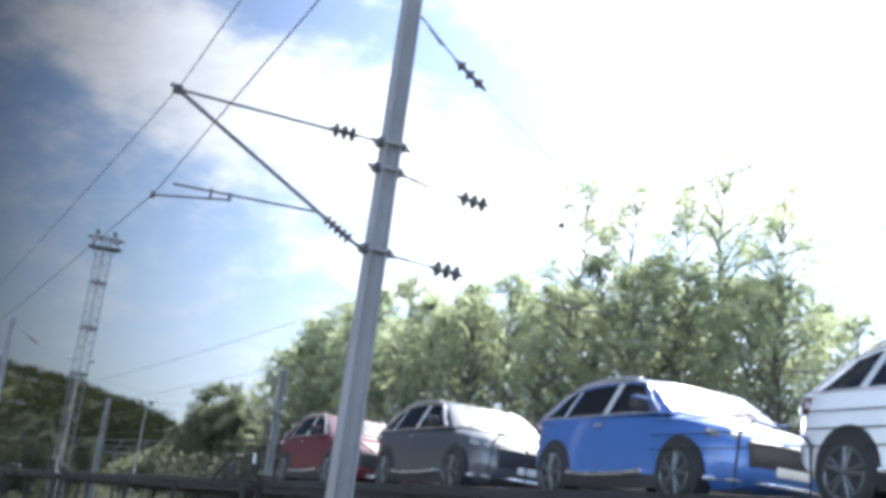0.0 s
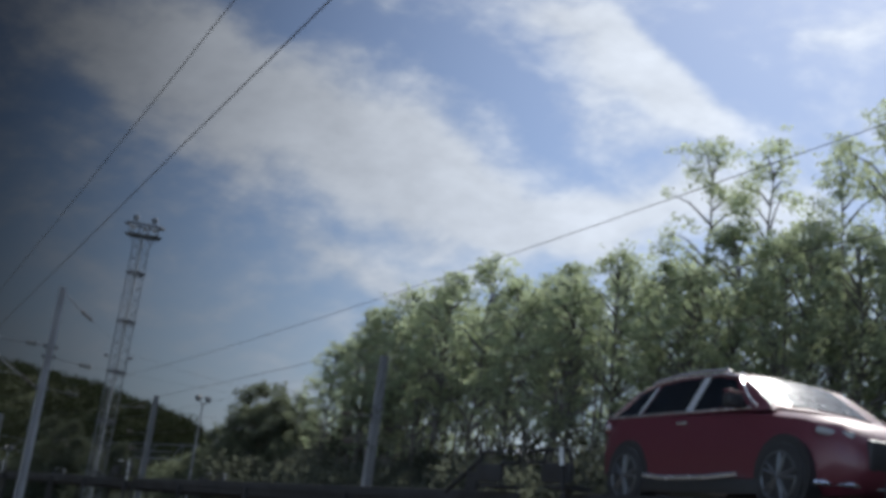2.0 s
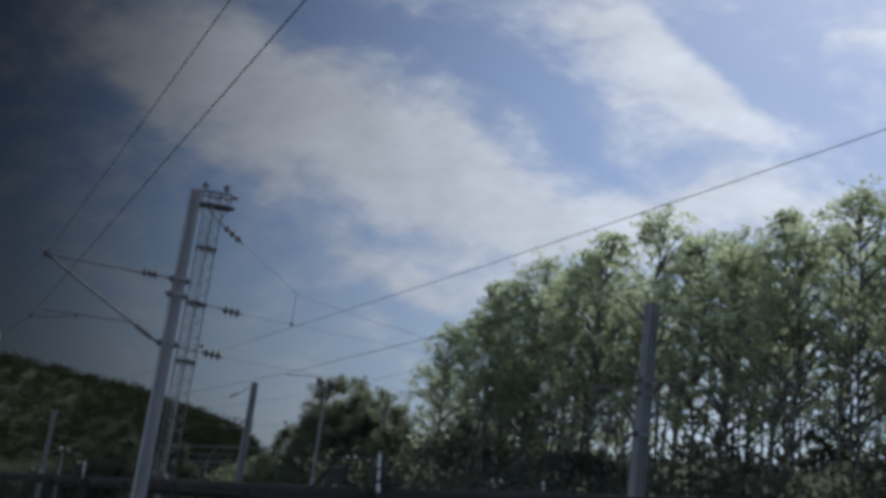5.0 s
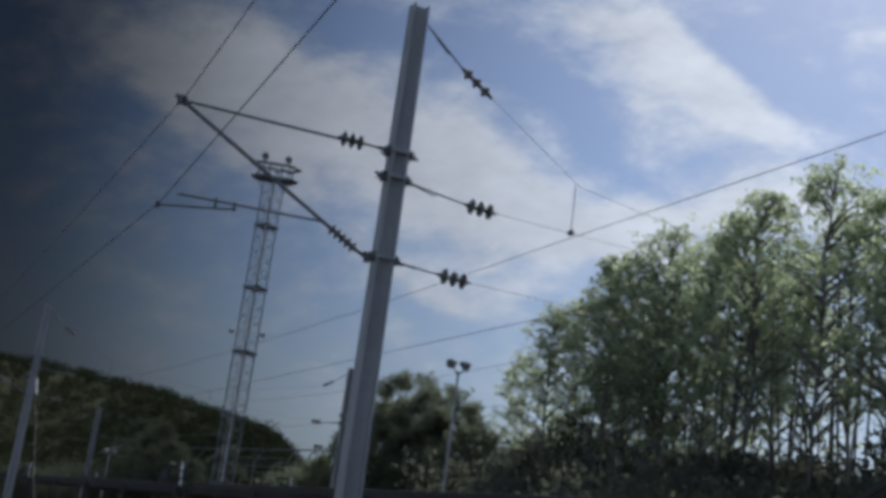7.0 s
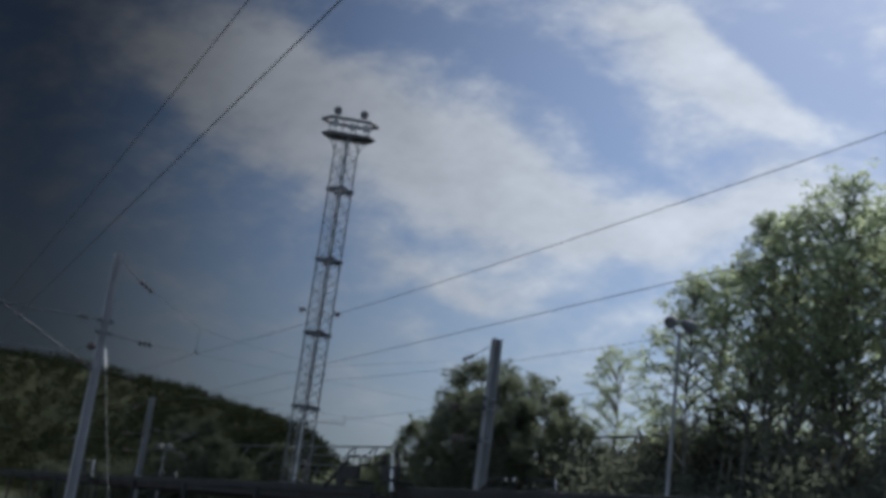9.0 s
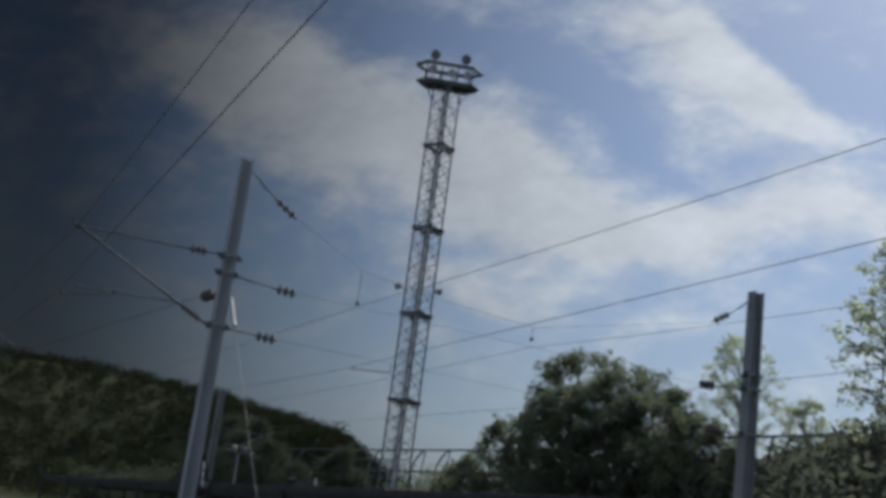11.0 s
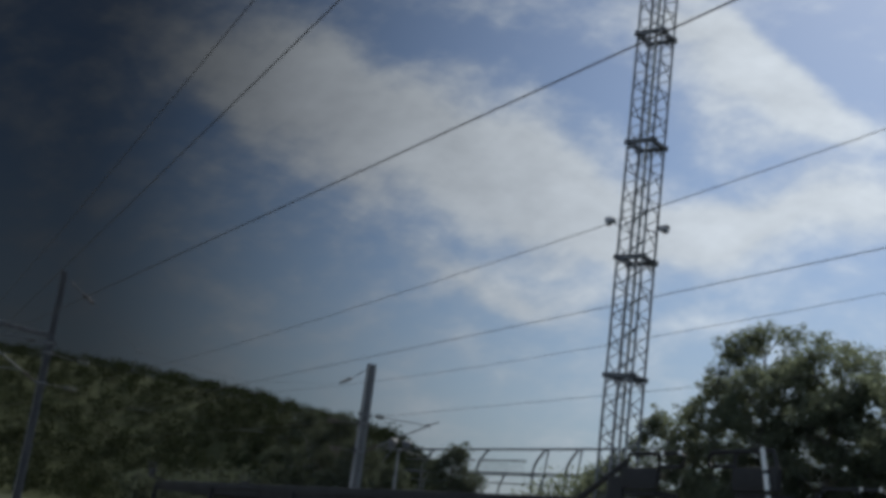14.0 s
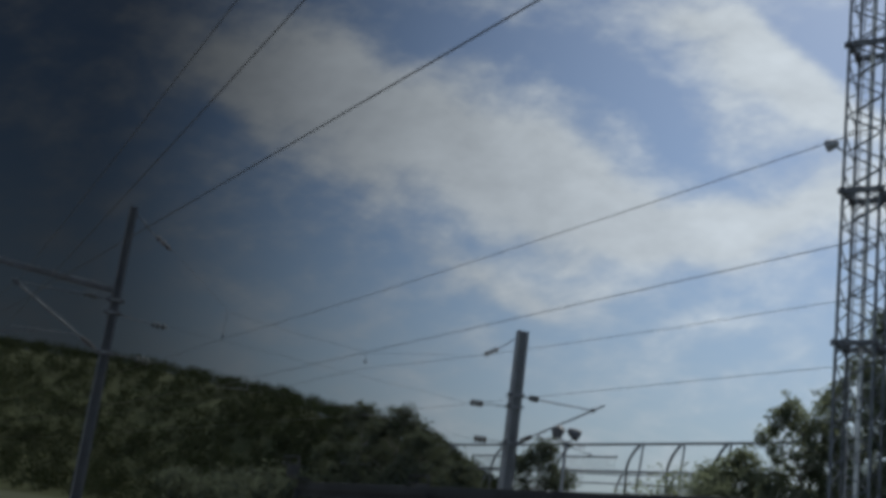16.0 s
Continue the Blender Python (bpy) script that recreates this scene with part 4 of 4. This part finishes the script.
for s, lat, h, w, seed in ((167.4, 53, 11.0, 3.0, 39), (170.2, 53.5, 10.0, 2.2, 40)):
    tree(seed, h, w, .1, LEAF_DARK, "low round dark-green tree beside the fence", place(s, lat, 1.0, seed * 40), DENSE, per=200, clumps=80, leaf=.12, level=.2)

tree(26, 10.9, 3.3, .1, LEAF_BUSH, "small round green tree below the raised road", place(183.3, 48, 1.0, 0), "dense trees by the road", per=240, clumps=90, leaf=.10, level=.3)
for s, lat, h, w, seed in ((209.0, 50, 14.6, 5.0, 27), (203.0, 49.5, 12.0, 4.0, 28), (216.0, 50, 15.0, 5.0, 29), (197.5, 50, 9.5, 3.2, 30)):
    tree(seed, h, w, .12, LEAF_BUSH, "leafy green tree at the foot of the hill", place(s, lat, 1.0, seed * 40), "dense trees by the road", per=130, clumps=80, leaf=.13, level=.3)


def bushes(name, spots, material, label, seed, size=.13, per=120):
    rng = np.random.default_rng(seed)
    centres, radii = [], []
    for p, h in spots:
        apart = min(h * .35, 1.9)
        for _ in range(7 if h < 6 else 10):
            r = min(h * rng.uniform(.25, .45), rng.uniform(1.6, 2.6))
            centres.append((p.x + np.clip(rng.normal(), -1.8, 1.8) * apart, p.y + np.clip(rng.normal(), -1.8, 1.8) * apart, p.z - 0.7 + rng.uniform(.06, .82) * h))
            radii.append(r)
    verts, faces = leaf_cloud(rng, centres, radii, per, size)
    me = bpy.data.meshes.new(name)
    me.from_pydata(verts, [], faces)
    me.materials.append(material)
    tagged(new(name, me), label, "bushes", kind="stuff")


rr = random.Random(3)
bushes("undergrowth", [(along(s, 33 + rr.uniform(-2.5, 4), 0), rr.uniform(7.5, 9.0)) for s in np.arange(30, 106, 1.7)], LEAF_THICKET, "dense dark undergrowth below the tree belt", 31, size=.175, per=82)
bushes("undergrowth", [(along(s, 33 + rr.uniform(-2.5, 4), 0), rr.uniform(3.2, 4.2)) for s in np.arange(104, 140, 2.2)], LEAF_THICKET, "low dark undergrowth beside the yard", 51, size=.10, per=170)
bushes("hedge", [(along(s, 25.5 + rr.uniform(-1.0, 1.5), 0), rr.uniform(2.4, 3.6) * (1 if s < 90 else .6)) for s in np.arange(24, 150, 1.5)], LEAF_BUSH, "low dark hedge along the edge of the yard", 35, per=75)
bushes("undergrowth", [(along(s, 45.5 + rr.uniform(-3, 4), 0), rr.uniform(10.8, 12.6)) for s in np.arange(44, 116, 2.1)], LEAF_THICKET, "dense dark undergrowth among the trunks", 32, size=.22, per=80)
bushes("undergrowth", [(along(s, 54 + rr.uniform(-3, 3), 0), rr.uniform(10.0, 12.8)) for s in np.arange(46, 120, 2.4)], LEAF_THICKET, "dense dark thicket behind the tree belt", 41, size=.32, per=55)
bushes("undergrowth", [(along(s, 45.5 + rr.uniform(-2, 2.5), 0), rr.uniform(12.8, 14.0) if s < 121.2 else rr.uniform(5.0, 6.2)) for s in np.arange(109.5, 135, 1.2)], LEAF_THICKET, "dense dark bushes at the end of the tree belt", 42, size=.2, per=100)


# ---- wooded hill ----
def hill_height(x, y):
    """Height of the spur that falls towards the line from the far left."""
    az = math.degrees(math.atan2(x + 7.7, y - 107.0))
    d = math.hypot(x + 7.7, y - 107.0)
    ridge = np.interp(az, HILL_AZ, HILL_D)
    top = np.interp(az, HILL_AZ, HILL_H)
    w = max(0.0, 1 - abs(d - ridge) / (ridge * .42))
    return top * w * w * (3 - 2 * w)


HILL_AZ = (-60, -40, -10, 1.4, 5.5, 8.3, 11.1, 15.1, 18.5, 22, 26)
HILL_D = (700, 750, 760, 720, 650, 580, 480, 360, 300, 280, 260)
HILL_H = (60, 75, 82, 80, 69, 60, 45, 31, 15, 5, 0)


def hill():
    bm = fresh()
    rows = []
    for i in range(70):
        az = radians(-60 + 86 * i / 69)
        row = []
        for k in range(46):
            d = 140 + 1000 * (k / 45) ** 1.3
            x, y = -7.7 + d * math.sin(az), 107 + d * math.cos(az)
            row.append(bm.verts.new((x, y, -1.2 + hill_height(x, y))))
        rows.append(row)
    for i in range(69):
        for k in range(45):
            bm.faces.new((rows[i][k], rows[i + 1][k], rows[i + 1][k + 1], rows[i][k + 1]))
    tagged(new("hill", mesh_of("hill", bm, WOOD_FLOOR)), "dark wooded hillside falling towards the railway", "hill", kind="structure")
    rng = np.random.default_rng(5)
    centres, radii = [], []
    while len(centres) < 3600:
        az, u = radians(rng.uniform(-14, 24)), rng.uniform(-.42, .04)
        ridge = np.interp(math.degrees(az), HILL_AZ, HILL_D)
        d = ridge * (1 + u)
        x, y = -7.7 + d * math.sin(az), 107 + d * math.cos(az)
        z = hill_height(x, y)
        if z < .6:
            continue
        r = rng.uniform(2.2, 4.6)
        centres.append((x, y, z + r * .5)), radii.append(r)
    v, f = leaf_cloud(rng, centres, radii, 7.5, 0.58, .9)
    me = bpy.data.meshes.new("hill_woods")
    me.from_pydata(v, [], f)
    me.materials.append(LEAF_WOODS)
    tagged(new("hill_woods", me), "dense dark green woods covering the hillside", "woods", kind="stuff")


hill()


# ---- raised road with a fence ----
def road_fence(lat, stations, top, foot, bend, rails, stays=(), infill=()):
    thing = empty("road_fence", Matrix(), "grey steel guard fence with posts bent at the top", "fence", "road fences")
    def out(z):
        return bend * max(0.0, (z - top + 2.2) / 2.2) ** 1.7
    for s in stations:
        part("post", chain(fresh(), [along(s, lat - bend + out(z), z) for z in (foot, top - 2.2, top - 1.6, top - 1.0, top - .5, top)], .11, 6), DARK_STEEL, thing)
    for s in stays:
        part("stay", rod(fresh(), along(s - .3, lat, top), along(s - .9, lat - bend * .8, foot), .08), DARK_STEEL, thing)
    for s0, s1, z0, z1 in infill:
        bm = fresh()
        n = int((s1 - s0) / .16)
        for k in range(n + 1):
            q = s0 + (s1 - s0) * k / n
            rod(bm, along(q, lat - bend + out(z0), z0), along(q, lat - bend + out(z1), z1), .009, seg=3)
        part("mesh_panel", bm, DARK_STEEL, thing, "thin upright wire mesh")
    for z, s0, s1, r in rails:
        part("rail", chain(fresh(), [along(s0 + (s1 - s0) * k / 12, lat - bend + out(z), z) for k in range(13)], r, 6), DARK_STEEL, thing)


road_fence(58.0, (147, 156, 165, 173.9, 178.7, 183.4, 192.4, 202.2, 210.4, 219, 228), 11.75, 6.4, 1.3,
           ((11.75, 146, 232, .11), (10.55, 185.0, 192.6, .08), (10.55, 193.2, 206, .08), (9.3, 146, 232, .10)), (173.9, 178.7, 183.4), ((185.0, 192.4, 9.4, 10.5), (193.4, 205, 9.4, 10.5)))
road_fence(74.0, (172, 180, 188, 196, 203.3, 210.6, 218, 226), 11.1, 6.4, .8, ((11.05, 170, 232, .08), (10.0, 170, 232, .08), (8.6, 170, 232, .07)))
road_fence(58.0, (112, 120, 128, 136, 143.5), 12.6, 6.4, .4, ((12.6, 109, 147, .11), (10.0, 109, 147, .10)), (), ((109.5, 146.5, 10.1, 12.5),))
strip("road_embankment", (47, 57, 75, 86), (-0.8, 6.6, 6.6, -0.8), 108, 236, 4, WOOD_FLOOR, "grassy embankment carrying the raised road", "embankment")
bushes("roadside_bushes", [(along(q, 51 + rr.uniform(-3, 4), 0), rr.uniform(5.5, 8)) for q in np.arange(128, 236, 1.8)], LEAF_BUSH, "dense dark bushes on the road embankment", 33, size=.24, per=30)
bushes("roadside_bushes", [(along(q, 50 + rr.uniform(-5, 3), 0), rr.uniform(7, 9.5)) for q in np.arange(203, 262, 1.8)], LEAF_BUSH, "dense green bushes at the foot of the hill", 34, size=.23, per=45)
bushes("roadside_bushes", [(along(q, 51.5 + rr.uniform(-2, 2), 0) + Vector((0, 0, 3.0)), rr.uniform(6, 7.6)) for q in np.arange(150, 172, 1.3)], LEAF_DARK, "dense dark bushes below the road fence", 61, size=.15, per=90)
bushes("roadside_bushes", [(along(q, 61.5 + rr.uniform(-1.5, 2.5), 6.6), rr.uniform(5.6, 6.4)) for q in np.arange(110, 152, 1.1)], LEAF_THICKET, "dense dark bushes behind the road fence", 62, size=.25, per=75)
